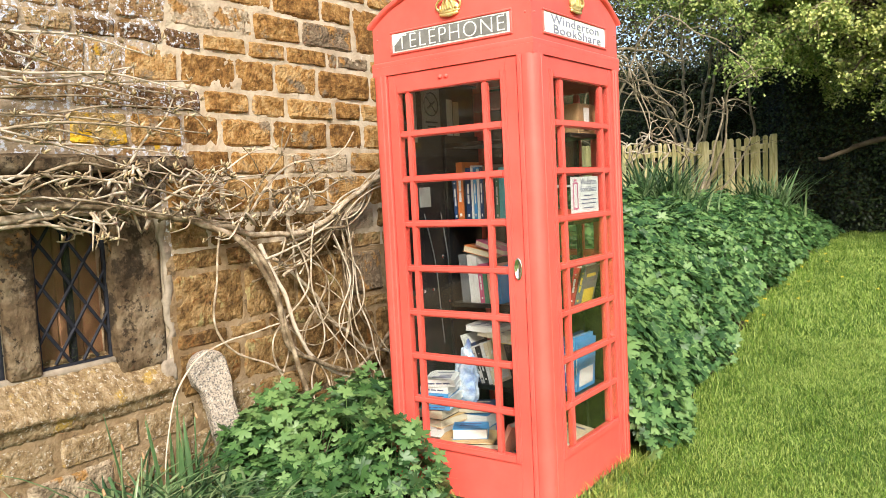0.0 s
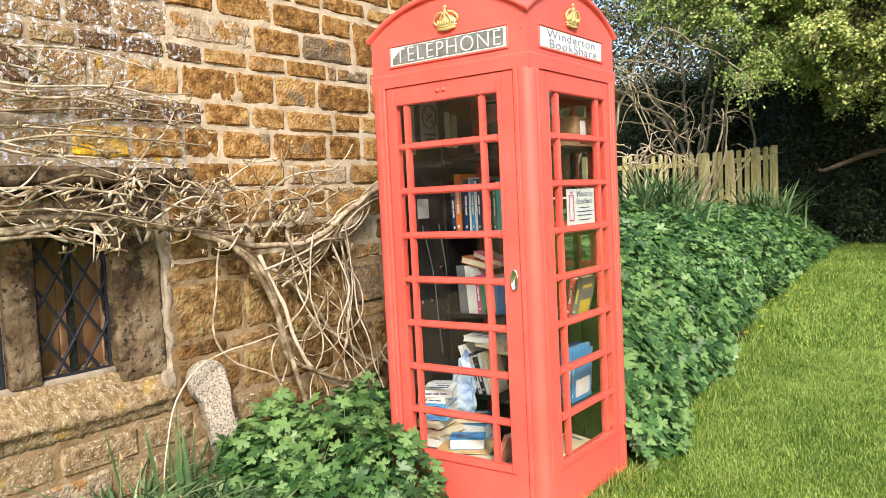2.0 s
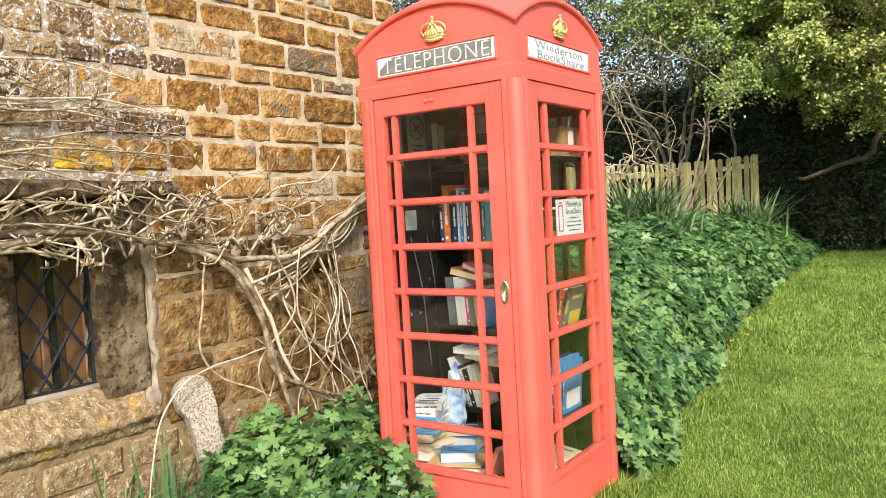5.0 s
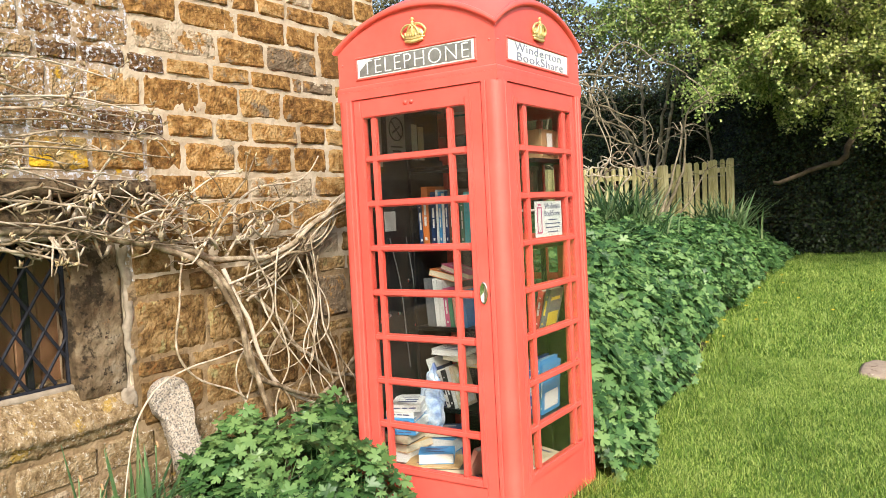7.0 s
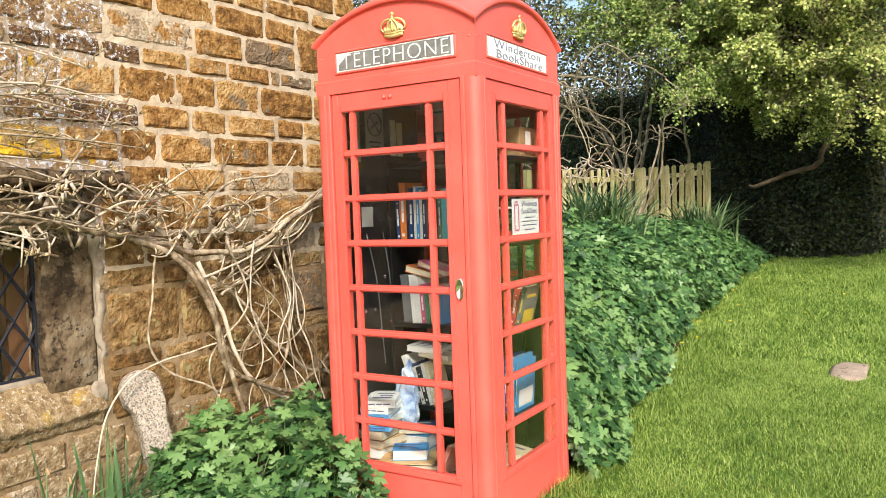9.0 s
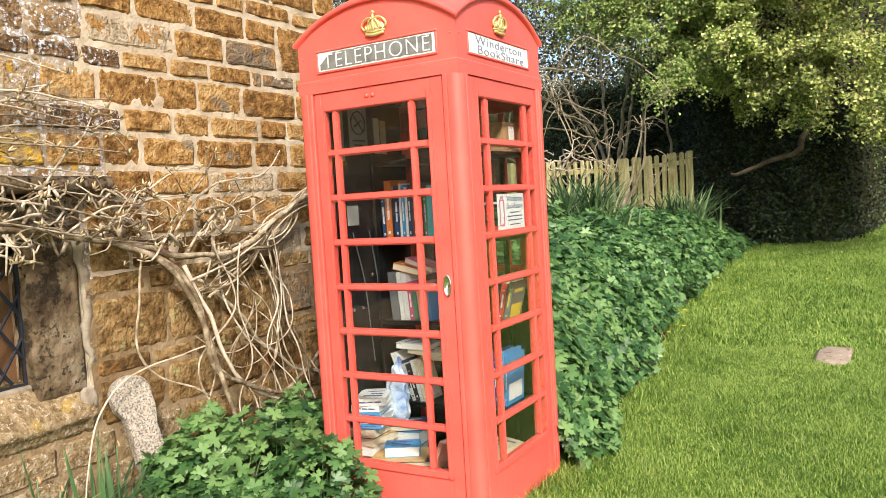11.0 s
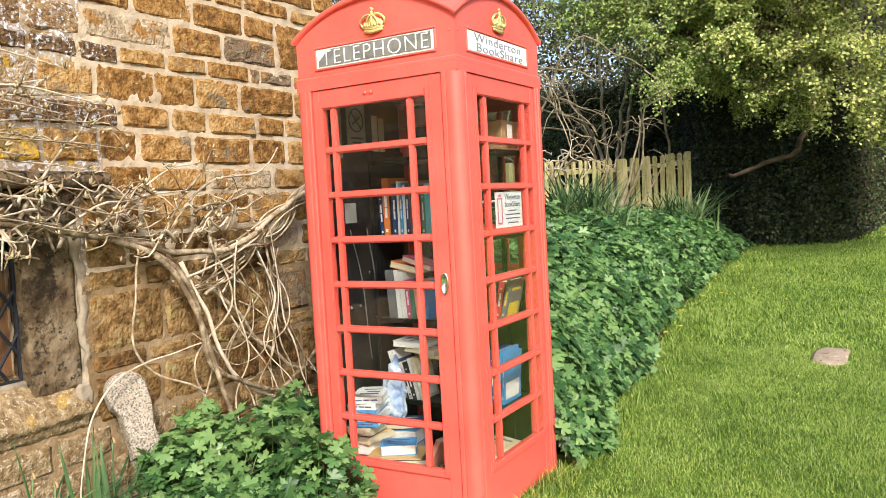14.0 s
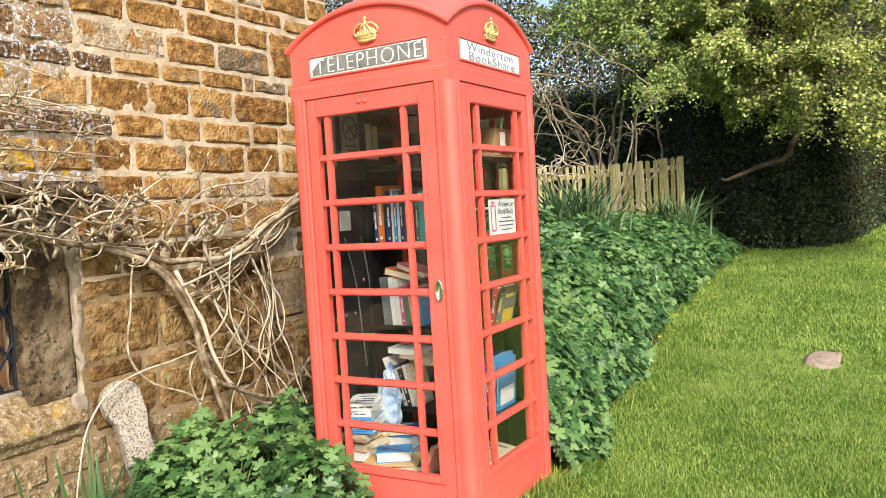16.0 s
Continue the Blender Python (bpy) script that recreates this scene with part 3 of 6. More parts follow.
def glazed(side, name, u0, u1, c, label):
    """A door or fixed panel: a plate with a raised, moulded window of three columns and eight rows."""
    zb = ROW0 - 7 * PITCH - PANE
    COLS = COLS_DOOR if side == 0 else COLS_SIDE
    bm = bmesh.new()
    o = 0.300
    box(bm, (u0, 0.395, 0.090), (c - o, 0.428, 2.062), 0.003)
    box(bm, (c + o, 0.395, 0.090), (u1, 0.428, 2.062), 0.003)
    box(bm, (c - o, 0.396, 0.091), (c + o, 0.427, zb - 0.031))
    box(bm, (c - o, 0.396, ROW0 + 0.031), (c + o, 0.427, 2.061))
    panel = part(name, done(bm, side), RED, booth, label)
    bm = bmesh.new()
    i = 0.279
    box(bm, (c - o - 0.006, 0.40, zb - 0.036), (c - i, 0.4375, ROW0 + 0.036), 0.005, seg=2)
    box(bm, (c + i, 0.40, zb - 0.036), (c + o + 0.006, 0.4375, ROW0 + 0.036), 0.005, seg=2)
    box(bm, (c - i - 0.004, 0.401, zb - 0.036), (c + i + 0.004, 0.4372, zb), 0.005, seg=2)
    box(bm, (c - i - 0.004, 0.401, ROW0), (c + i + 0.004, 0.4372, ROW0 + 0.036), 0.005, seg=2)
    part("window_frame", done(bm, side), RED, panel, "raised red moulding round the glazing")
    for k in range(7):
        bm = bmesh.new()
        z1 = ROW0 - k * PITCH - PANE
        box(bm, (c - i, 0.405, z1 - (PITCH - PANE)), (c + i, 0.4368, z1), 0.008, seg=2)
        part("glazing_bar", done(bm, side), RED, panel)
    for a, b in ((COLS[0][1], COLS[1][0]), (COLS[1][1], COLS[2][0])):
        bm = bmesh.new()
        box(bm, (c + a, 0.406, zb), (c + b, 0.4360, ROW0), 0.007, seg=2)
        part("glazing_bar", done(bm, side), RED, panel)
    for k in range(8):
        z1 = ROW0 - k * PITCH
        for a, b in COLS:
            bm = bmesh.new()
            t = random.uniform(-0.0012, 0.0012)
            box(bm, (c + a - 0.004, 0.4290 + t, z1 - PANE - 0.004), (c + b + 0.004, 0.4320 + t, z1 + 0.004))
            g = part("pane", done(bm, side), GLASS, panel)
            g.visible_shadow = False
    return panel


door = glazed(0, "door", -0.3485, 0.3465, CF, "closed red glazed door with a chrome pull")
glazed(1, "side_panel", -0.345, 0.345, CS, "fixed red glazed side panel")
glazed(2, "back_panel", -0.345, 0.345, 0, "fixed red glazed back panel")
glazed(3, "side_panel", -0.345, 0.345, -CS, "fixed red glazed side panel")


def column(side):
    """A fluted, rounded corner of the box."""
    P = [(0.338, -0.398), (0.3535, -0.398), (0.3535, -0.434), (0.357, -0.4385), (0.372, -0.4385), (0.376, -0.434), (0.379, -0.434), (0.383, -0.441)]
    for k in range(0, 10):
        a = radians(-90 + 10 * k)
        P.append((0.398 + 0.043 * math.cos(a), -0.398 + 0.043 * math.sin(a)))
    P += [(-y, -x) for x, y in P[:8]][::-1]
    P.append((0.338, -0.338))
    bm = bmesh.new()
    lo, hi = [bm.verts.new((x, y, 0.086)) for x, y in P], [bm.verts.new((x, y, 2.064)) for x, y in P]
    n = len(P)
    for k in range(n):
        bm.faces.new((lo[k], lo[(k + 1) % n], hi[(k + 1) % n], hi[k]))
    bm.faces.new(lo[::-1])
    bm.faces.new(hi)
    bmesh.ops.transform(bm, matrix=Matrix.Rotation(radians(90 * side), 4, "Z"), verts=bm.verts)
    bmesh.ops.recalc_face_normals(bm, faces=bm.faces)
    ob = part("corner_column", bm, RED, booth)
    return ob


for s in range(4):
    column(s)

bm = bmesh.new()
box(bm, (-0.447, -0.447, 0.0), (0.447, 0.447, 0.086), 0.014, seg=2)
part("plinth", bm, BLACK, booth, "chipped black plinth")


def ring(prof):
    """A moulding of that (outwards, up) section, mitred round the square."""
    bm = bmesh.new()
    rows = [[bm.verts.new((sx * n, sy * n, z)) for n, z in prof] for sx, sy in ((-1, -1), (1, -1), (1, 1), (-1, 1))]
    # below this height the stone takes the darker, shadow-toned colour
    for k in range(4):
        a, b = rows[k], rows[(k + 1) % 4]
        for i in range(len(prof) - 1):
            bm.faces.new((a[i], b[i], b[i + 1], a[i + 1]))
    bmesh.ops.recalc_face_normals(bm, faces=bm.faces)
    return bm


part("lintel", ring(((0.385, 2.064), (0.4345, 2.064), (0.4345, 2.104), (0.385, 2.104), (0.385, 2.064))), RED, booth)
part("cornice", ring(((0.385, 2.1045), (0.4345, 2.1045), (0.4345, 2.119), (0.433, 2.1235), (0.4275, 2.1275), (0.385, 2.1275), (0.385, 2.1045))), RED, booth, "plain red cornice ledge")

EH, ETIP, ECROWN = 0.427, 2.285, 2.430


def arch(u):
    """Underside of the pediment's lip along a face."""
    R = (EH ** 2 + (ECROWN - ETIP) ** 2) / (2 * (ECROWN - ETIP))
    return ECROWN - R + math.sqrt(R * R - u * u)


def fascia(side):
    bm = bmesh.new()
    n = 24
    us = [-EH + 2 * EH * k / n for k in range(n + 1)]
    fr, bk = [], []
    for u in us:
        fr.append((bm.verts.new((u, EH, 2.126)), bm.verts.new((u, EH, arch(u) + 0.004))))
        bk.append((bm.verts.new((u, EH - 0.03, 2.126)), bm.verts.new((u, EH - 0.03, arch(u) + 0.004))))
    for k in range(n):
        bm.faces.new((fr[k][0], fr[k + 1][0], fr[k + 1][1], fr[k][1]))
        bm.faces.new((bk[k][0], bk[k][1], bk[k + 1][1], bk[k + 1][0]))
    f = part("fascia", done(bm, side), RED, booth)
    # raised arched lip
    bm = bmesh.new()
    prof = ((-0.004, 0.000), (0.012, 0.001), (0.017, 0.005), (0.018, 0.014), (0.014, 0.024), (0.004, 0.031), (-0.06, 0.034))
    rows = []
    for k in range(n + 1):
        u = us[k] * (1 + 0.0)
        row = []
        for dn, dz in prof:
            uu = us[k] / EH * (EH + dn)
            row.append(bm.verts.new((uu, EH + dn, arch(us[k]) + dz)))
        rows.append(row)
    for a, b in zip(rows, rows[1:]):
        for i in range(len(prof) - 1):
            bm.faces.new((a[i], b[i], b[i + 1], a[i + 1]))
    part("pediment_moulding", done(bm, side), RED, f, smooth=True)
    return f


def dome():
    bm = bmesh.new()
    n, h = 26, EH + 0.002
    grid = []
    for j in range(n + 1):
        row = []
        for i in range(n + 1):
            x, y = -h + 2 * h * i / n, -h + 2 * h * j / n
            row.append(bm.verts.new((x, y, arch(min(EH, abs(x))) + arch(min(EH, abs(y))) - ETIP + 0.0325 - 0.045 * (1 - (x / h) ** 2) * (1 - (y / h) ** 2))))
        grid.append(row)
    for j in range(n):
        for i in range(n):
            bm.faces.new((grid[j][i], grid[j][i + 1], grid[j + 1][i + 1], grid[j + 1][i]))
    part("roof", bm, RED, booth, "shallow domed red roof", True)
    bm = bmesh.new()
    box(bm, (-0.42, -0.42, 2.10), (0.42, 0.42, 2.12))
    part("inner_ceiling", bm, BLACK, booth)


dome()


def flat_text(body, width, height, m, material, parent, spacing=1.0, thin=0.0):
    me = text_mesh(body, width, height, 0.001, spacing, thin)
    me.transform(m)
    return link("lettering", me, material, parent)


def face_place(side, u, out, z):
    """A pose whose x runs along the face, y up and z outwards."""
    f = facing(side)
    p = f @ Vector((u, out, z))
    ux, nn = f.to_3x3() @ Vector((1, 0, 0)), f.to_3x3() @ Vector((0, 1, 0))
    return Matrix(((ux.x, 0, nn.x, p.x), (ux.y, 0, nn.y, p.y), (0, 1, 0, p.z), (0, 0, 0, 1)))


def crown(side, u, f):
    """Gilt crown: jewelled band, arches, ball and cross, swelling from the face."""
    V, F = [], []
    z0, w = 2.276, 0.105
    P = lambda a, out, z: tuple(facing(side) @ Vector((u + a, EH + out, z)))
    tube(V, F, [P(-w / 2 + 0.004, 0.004, z0 + 0.012), P(0, 0.014, z0 + 0.004), P(w / 2 - 0.004, 0.004, z0 + 0.012)], 0.0075, 0.0075, 8, step=0.01)
    tube(V, F, [P(-w / 2 + 0.002, 0.004, z0 + 0.024), P(0, 0.013, z0 + 0.017), P(w / 2 - 0.002, 0.004, z0 + 0.024)], 0.005, 0.005, 8, step=0.01)
    for s in (-1, 1):
        tube(V, F, [P(s * 0.050, 0.004, z0 + 0.026), P(s * 0.066, 0.010, z0 + 0.048), P(s * 0.050, 0.014, z0 + 0.070), P(s * 0.022, 0.015, z0 + 0.080), P(0, 0.014, z0 + 0.074)], 0.0055, 0.0055, 7, step=0.01)
        tube(V, F, [P(s * 0.026, 0.010, z0 + 0.026), P(s * 0.028, 0.016, z0 + 0.046), P(s * 0.016, 0.018, z0 + 0.068), P(0, 0.016, z0 + 0.076)], 0.0045, 0.0045, 7, step=0.01)
        for a, zz in ((0.013, 0.034), (0.040, 0.036)):
            tube(V, F, [P(s * a, 0.012, z0 + zz - 0.008), P(s * a, 0.013, z0 + zz + 0.012)], 0.008, 0.004, 6, step=0.01)
    tube(V, F, [P(0, 0.012, z0 + 0.024), P(0, 0.019, z0 + 0.046), P(0, 0.015, z0 + 0.074)], 0.006, 0.005, 7, step=0.01)
    tube(V, F, [P(0, 0.014, z0 + 0.074), P(0, 0.015, z0 + 0.083), P(0, 0.014, z0 + 0.092)], 0.007, 0.007, 8, step=0.004)
    tube(V, F, [P(0, 0.014, z0 + 0.092), P(0, 0.014, z0 + 0.110)], 0.004, 0.005, 6, step=0.01)
    tube(V, F, [P(-0.010, 0.014, z0 + 0.101), P(0.010, 0.014, z0 + 0.101)], 0.004, 0.004, 6, step=0.01)
    b, nu, nv = len(V), 14, 6
    for j in range(nv + 1):
        for i in range(nu + 1):
            a, q = math.pi * i / nu, 0.5 * math.pi * j / nv
            V.append(Vector(P(-math.cos(a) * 0.056 * math.cos(q), 0.002 + 0.015 * math.sin(q), z0 + 0.020 + 0.054 * math.sin(a) * (0.35 + 0.65 * math.cos(q)))))
    for j in range(nv):
        for i in range(nu):
            c = b + j * (nu + 1) + i
            F.append((c, c + 1, c + nu + 2, c + nu + 1))
    link("crown", mesh_of("crown", V, F), GOLD, f, "gilded raised crown", True)


def sign(side, u, f):
    bm = bmesh.new()
    zc, hz, hw = 2.205, 0.043, 0.318 if side == 0 else 0.305
    box(bm, (u - hw, EH - 0.01, zc - hz), (u + hw, EH + 0.002, zc + hz), 0.001)
    sg = part("sign", done(bm, side), OPAL, f, "opal glass sign panel")
    bm = bmesh.new()
    t = 0.011
    for lo, hi in (((u - hw - t, EH - 0.005, zc - hz - t), (u + hw + t, EH + 0.007, zc - hz)), ((u - hw - t, EH - 0.005, zc + hz), (u + hw + t, EH + 0.007, zc + hz + t)),
                   ((u - hw - t, EH - 0.004, zc - hz), (u - hw, EH + 0.0065, zc + hz)), ((u + hw, EH - 0.004, zc - hz), (u + hw + t, EH + 0.0065, zc + hz))):
        box(bm, lo, hi, 0.003)
    part("sign_surround", done(bm, side), RED, f)
    if side == 0:
        # black ground, worn away in a ragged band by the T and along the edge
        bm = bmesh.new()
        top, low = [], []
        for k in range(49):
            a = k / 48
            x = u - hw + 0.012 + (2 * hw - 0.026) * a
            wear = 0.010 * abs(noise.noise(Vector((a * 14, 2, 0)))) + (0.05 * max(0, 0.10 - a) / 0.10 if a < 0.10 else 0)
            top.append(bm.verts.new((x, EH + 0.0032, zc + hz - 0.004 - wear)))
            low.append(bm.verts.new((x, EH + 0.0032, zc - hz + 0.005 + 0.005 * abs(noise.noise(Vector((a * 11, 7, 0)))))))
        for k in range(48):
            bm.faces.new((low[k], low[k + 1], top[k + 1], top[k]))
        part("sign_ground", done(bm, side), SIGN_DARK, sg, "worn black lettering ground")
        flat_text("TELEPHONE", 2 * hw - 0.06, 0.064, face_place(side, u + 0.004, EH + 0.0045, zc), OPAL, sg, 1.12, -0.019)
    else:
        flat_text("Winderton", 0.47, 0.036, face_place(side, u - 0.005, EH + 0.0035, zc + 0.020), FADED, sg, 1.1, -0.006)
        flat_text("BookShare", 0.47, 0.036, face_place(side, u + 0.015, EH + 0.0035, zc - 0.021), FADED, sg, 1.1, -0.006)
    return sg


for s in range(4):
    f = fascia(s)
    if s in (0, 1):
        sign(s, 0.009 if s == 0 else -0.018, f)
        crown(s, 0.023 if s == 0 else -0.022, f)

    for u in (-0.40, 0.40):
        bm = bmesh.new()
        bmesh.ops.create_uvsphere(bm, u_segments=8, v_segments=5, radius=0.0055, matrix=Matrix.Translation((u, EH, 2.232)))
        part("rivet", done(bm, s), RED, f, smooth=True)

# door furniture
bm = bmesh.new()
V, F = [], []
for k in range(20):
    a = 2 * math.pi * k / 20
    V.append((0.318 + 0.019 * math.cos(a), -0.4300, 1.165 + 0.047 * math.sin(a)))
    V.append((0.318 + 0.021 * math.cos(a), -0.4350, 1.165 + 0.049 * math.sin(a)))
    V.append((0.318 + 0.015 * math.cos(a), -0.4350, 1.165 + 0.042 * math.sin(a)))
    V.append((0.318 + 0.012 * math.cos(a), -0.4290, 1.165 + 0.036 * math.sin(a)))
for k in range(20):
    a, b = k * 4, (k + 1) % 20 * 4
    for i in range(3):
        F.append((a + i, b + i, b + i + 1, a + i + 1))
F.append(tuple(k * 4 + 3 for k in range(20)))
bm.free()
link("handle", mesh_of("handle", V, F), CHROME, door, "recessed oval chrome pull", True)
for x in (-0.045, -0.012):
    bm = bmesh.new()
    bmesh.ops.create_uvsphere(bm, u_segments=10, v_segments=6, radius=0.011, matrix=Matrix.Translation((x, -0.430, 2.022)))
    part("stud", bm, RED, door, smooth=True)
for z in (0.55, 1.10, 1.78):
    V, F = [], []
    tube(V, F, [(-0.368, -0.431, z - 0.04), (-0.368, -0.431, z + 0.04)], 0.0055, 0.0055, 8)
    link("hinge", mesh_of("hinge", V, F), RED, door)

# ---- inside the box ----
inside = empty("wall_lining", "scuffed black boards lining the inside of the telephone box", "panel")
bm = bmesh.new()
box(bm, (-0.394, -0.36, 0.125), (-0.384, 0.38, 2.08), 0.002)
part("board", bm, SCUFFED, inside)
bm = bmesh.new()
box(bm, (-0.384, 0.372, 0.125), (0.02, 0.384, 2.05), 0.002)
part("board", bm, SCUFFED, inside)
# extra board, added to make the lower rows behind the side panes look dark
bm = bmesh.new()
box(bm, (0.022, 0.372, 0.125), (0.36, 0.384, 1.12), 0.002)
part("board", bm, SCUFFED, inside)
for y, z in ((0.06, 1.22), (-0.01, 1.17), (-0.11, 1.01), (-0.19, 1.01), (0.05, 1.0), (0.03, 0.93), (-0.26, 0.99), (-0.30, 1.30)):
    V, F = [], []
    tube(V, F, [(-0.384, y, z), (-0.378, y, z)], 0.011, 0.008, 8, step=0.01)
    link("screw", mesh_of("screw", V, F), CHROME, inside)
for y0, y1 in ((-0.16, -0.06), (-0.02, 0.03)):
    V, F = [], []
    tube(V, F, [(-0.38, y0, 1.40), (-0.378, (y0 + y1) / 2 + 0.02, 1.15), (-0.38, y1, 0.90), (-0.38, y1 + 0.02, 0.72)], 0.003, 0.003, 6)
    link("cable", mesh_of("cable", V, F), COVERS["grey"], inside)
bm = bmesh.new()
box(bm, (-0.384, -0.19, 1.435), (-0.380, -0.10, 1.535), 0.001)
part("plate", bm, GREYCARD, inside, "scratched grey metal plate")


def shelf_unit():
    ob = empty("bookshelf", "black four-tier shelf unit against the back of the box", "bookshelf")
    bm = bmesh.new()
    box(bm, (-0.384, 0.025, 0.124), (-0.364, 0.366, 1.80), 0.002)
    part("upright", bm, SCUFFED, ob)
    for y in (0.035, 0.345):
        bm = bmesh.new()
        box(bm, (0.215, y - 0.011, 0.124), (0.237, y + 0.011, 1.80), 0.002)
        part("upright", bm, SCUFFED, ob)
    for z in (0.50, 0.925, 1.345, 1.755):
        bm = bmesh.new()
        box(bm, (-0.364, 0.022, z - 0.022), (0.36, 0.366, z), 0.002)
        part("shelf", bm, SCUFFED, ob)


shelf_unit()


BAR_INK = {1: WHITE, 2: COVERS["yellow"], 3: INK}


def book(w, h, d, cover, m, label, lean=0.0, bars=0):
    """A book standing on its foot, spine towards -y: two boards, a spine and a block of pages."""
    b = tagged(new("book"), label, "book", "books in the telephone box")
    b.matrix_world = m @ pose(0, 0, 0, 0, lean, 0)
    bm = bmesh.new()
    t = min(0.003, w * 0.15)
    box(bm, (-w / 2, 0, 0), (-w / 2 + t, d, h))
    box(bm, (w / 2 - t, 0, 0), (w / 2, d, h))
    box(bm, (-w / 2 + t, 0, 0), (w / 2 - t, t, h))
    part("cover", bm, COVERS[cover], b)
    bm = bmesh.new()
    box(bm, (-w / 2 + t, t, 0.004), (w / 2 - t, d - 0.004, h - 0.004))
    part("pages", bm, CREAM, b, "cream page block")
    if bars:
        bm = bmesh.new()
        for lo, hi in ((0.10, 0.15), (0.34, 0.50), (0.52, 0.70), (0.80, 0.82)):
            box(bm, (-w * 0.17, -0.0012, h * lo), (w * 0.17, 0.0, h * hi))
        part("spine_title", bm, BAR_INK[bars], b)
        bm = bmesh.new()
        box(bm, (w / 2, d * 0.12, h * 0.08), (w / 2 + 0.0008, d * 0.88, h * 0.42))
        box(bm, (w / 2, d * 0.15, h * 0.72), (w / 2 + 0.0008, d * 0.80, h * 0.80))
        part("cover_print", bm, BAR_INK[bars], b)
    return b


def row_of_books(x, z, y, items):
    for w, h, d, c, lean, bars in items:
        book(w, h, d, c, pose(x + w / 2 + max(0, h * math.sin(radians(-lean))), y, z + (abs(math.sin(radians(lean))) * w / 2)), f"{c} upright book with its spine outwards on a black shelf" if abs(lean) < 3 else f"{c} book leaning on a black shelf", lean, bars)
        x += w / math.cos(radians(lean)) + 0.003


row_of_books(-0.345, 1.345, 0.045, ((0.026, 0.25, 0.16, "navy", -2, 1), (0.040, 0.31, 0.16, "orange", 0, 1), (0.010, 0.24, 0.15, "dark", 0, 0), (0.030, 0.28, 0.16, "navy", 0, 1), (0.012, 0.29, 0.16, "white", 0, 0), (0.018, 0.28, 0.16, "sky", 0, 1),
                                   (0.014, 0.27, 0.16, "white", 0, 0), (0.020, 0.28, 0.16, "navy", 0, 1), (0.042, 0.29, 0.16, "brown", 0, 1), (0.022, 0.26, 0.16, "dark", 0, 2), (0.020, 0.25, 0.16, "green", 0, 1), (0.036, 0.27, 0.15, "teal", 0, 0)))
row_of_books(-0.325, 0.925, 0.04, ((0.050, 0.25, 0.16, "grey", -4, 0), (0.026, 0.25, 0.16, "white", -4, 0), (0.030, 0.24, 0.16, "white", -4, 0), (0.026, 0.20, 0.15, "pink", -4, 1), (0.022, 0.18, 0.14, "green", -4, 0), (0.024, 0.19, 0.14, "salmon", -5, 0), (0.026, 0.20, 0.14, "salmon", -5, 1), (0.02, 0.19, 0.14, "sky", -5, 0)))
row_of_books(-0.335, 0.50, 0.035, ((0.030, 0.26, 0.16, "white", -19, 0), (0.024, 0.21, 0.16, "navy", -18, 1), (0.022, 0.20, 0.15, "white", -18, 3), (0.026, 0.20, 0.15, "dark", -17, 1), (0.02, 0.22, 0.15, "white", -14, 0), (0.022, 0.22, 0.15, "cream", -14, 1)))


def flat_book(w, d, h, cover, m, label):
    b = tagged(new("book"), label, "book", "books in the telephone box")
    b.matrix_world = m
    bm = bmesh.new()
    box(bm, (-w / 2, -d / 2, 0), (w / 2, d / 2, 0.003), 0.001)
    box(bm, (-w / 2, -d / 2, h - 0.003), (w / 2, d / 2, h), 0.001)
    box(bm, (-w / 2, d / 2 - 0.004, 0.003), (w / 2, d / 2, h - 0.003))
    part("cover", bm, COVERS[cover], b)
    bm = bmesh.new()
    box(bm, (-w / 2 + 0.004, -d / 2 + 0.003, 0.003), (w / 2 - 0.004, d / 2 - 0.005, h - 0.003))
    part("pages", bm, WHITE if cover in ("white", "sky") else CREAM, b)
    ink = INK_BLUE if cover in ("white", "cream", "tan", "sky", "salmon") else CREAM
    bm = bmesh.new()
    for lo, hi in ((-0.34, -0.12), (-0.08, 0.10), (0.15, 0.36)):
        box(bm, (w * lo, d / 2, h * 0.40), (w * hi, d / 2 + 0.001, h * 0.60))
    part("spine_title", bm, ink, b)
    bm = bmesh.new()
    for lo, hi, y0, y1 in ((-0.32, 0.30, 0.16, 0.27), (-0.32, 0.10, -0.02, 0.07), (-0.32, 0.24, -0.24, -0.18)):
        box(bm, (w * lo, d * y0, h), (w * hi, d * y1, h + 0.0006))
    part("cover_print", bm, ink, b)


def pile(x, y, z, items):
    for k, (w, d, h, c, turn) in enumerate(items):
        flat_book(w, d, h, c, pose(x + 0.008 * math.sin(k * 2.1), y + 0.006 * math.cos(k * 1.7), z, 0, 0, turn), f"{c} book lying flat in a pile")
        z += h + 0.0008
    return z


# on the shelves lying flat, over the leaning rows
flat_book(0.17, 0.13, 0.035, "orange", pose(-0.225, 0.12, 1.172, 0, 14, 8), "yellow and orange book lying tilted on a row of books")
flat_book(0.19, 0.13, 0.028, "pink", pose(-0.13, 0.11, 1.198, 0, 17, -6), "pink book lying tilted on a row of books")
# lower shelf board for piles by the door and the floor boards
bm = bmesh.new()
box(bm, (-0.38, -0.385, 0.112), (0.38, 0.385, 0.124))
tagged(part("booth_floor", bm, BLACK), "dark concrete floor of the telephone box", "floor", kind="structure")


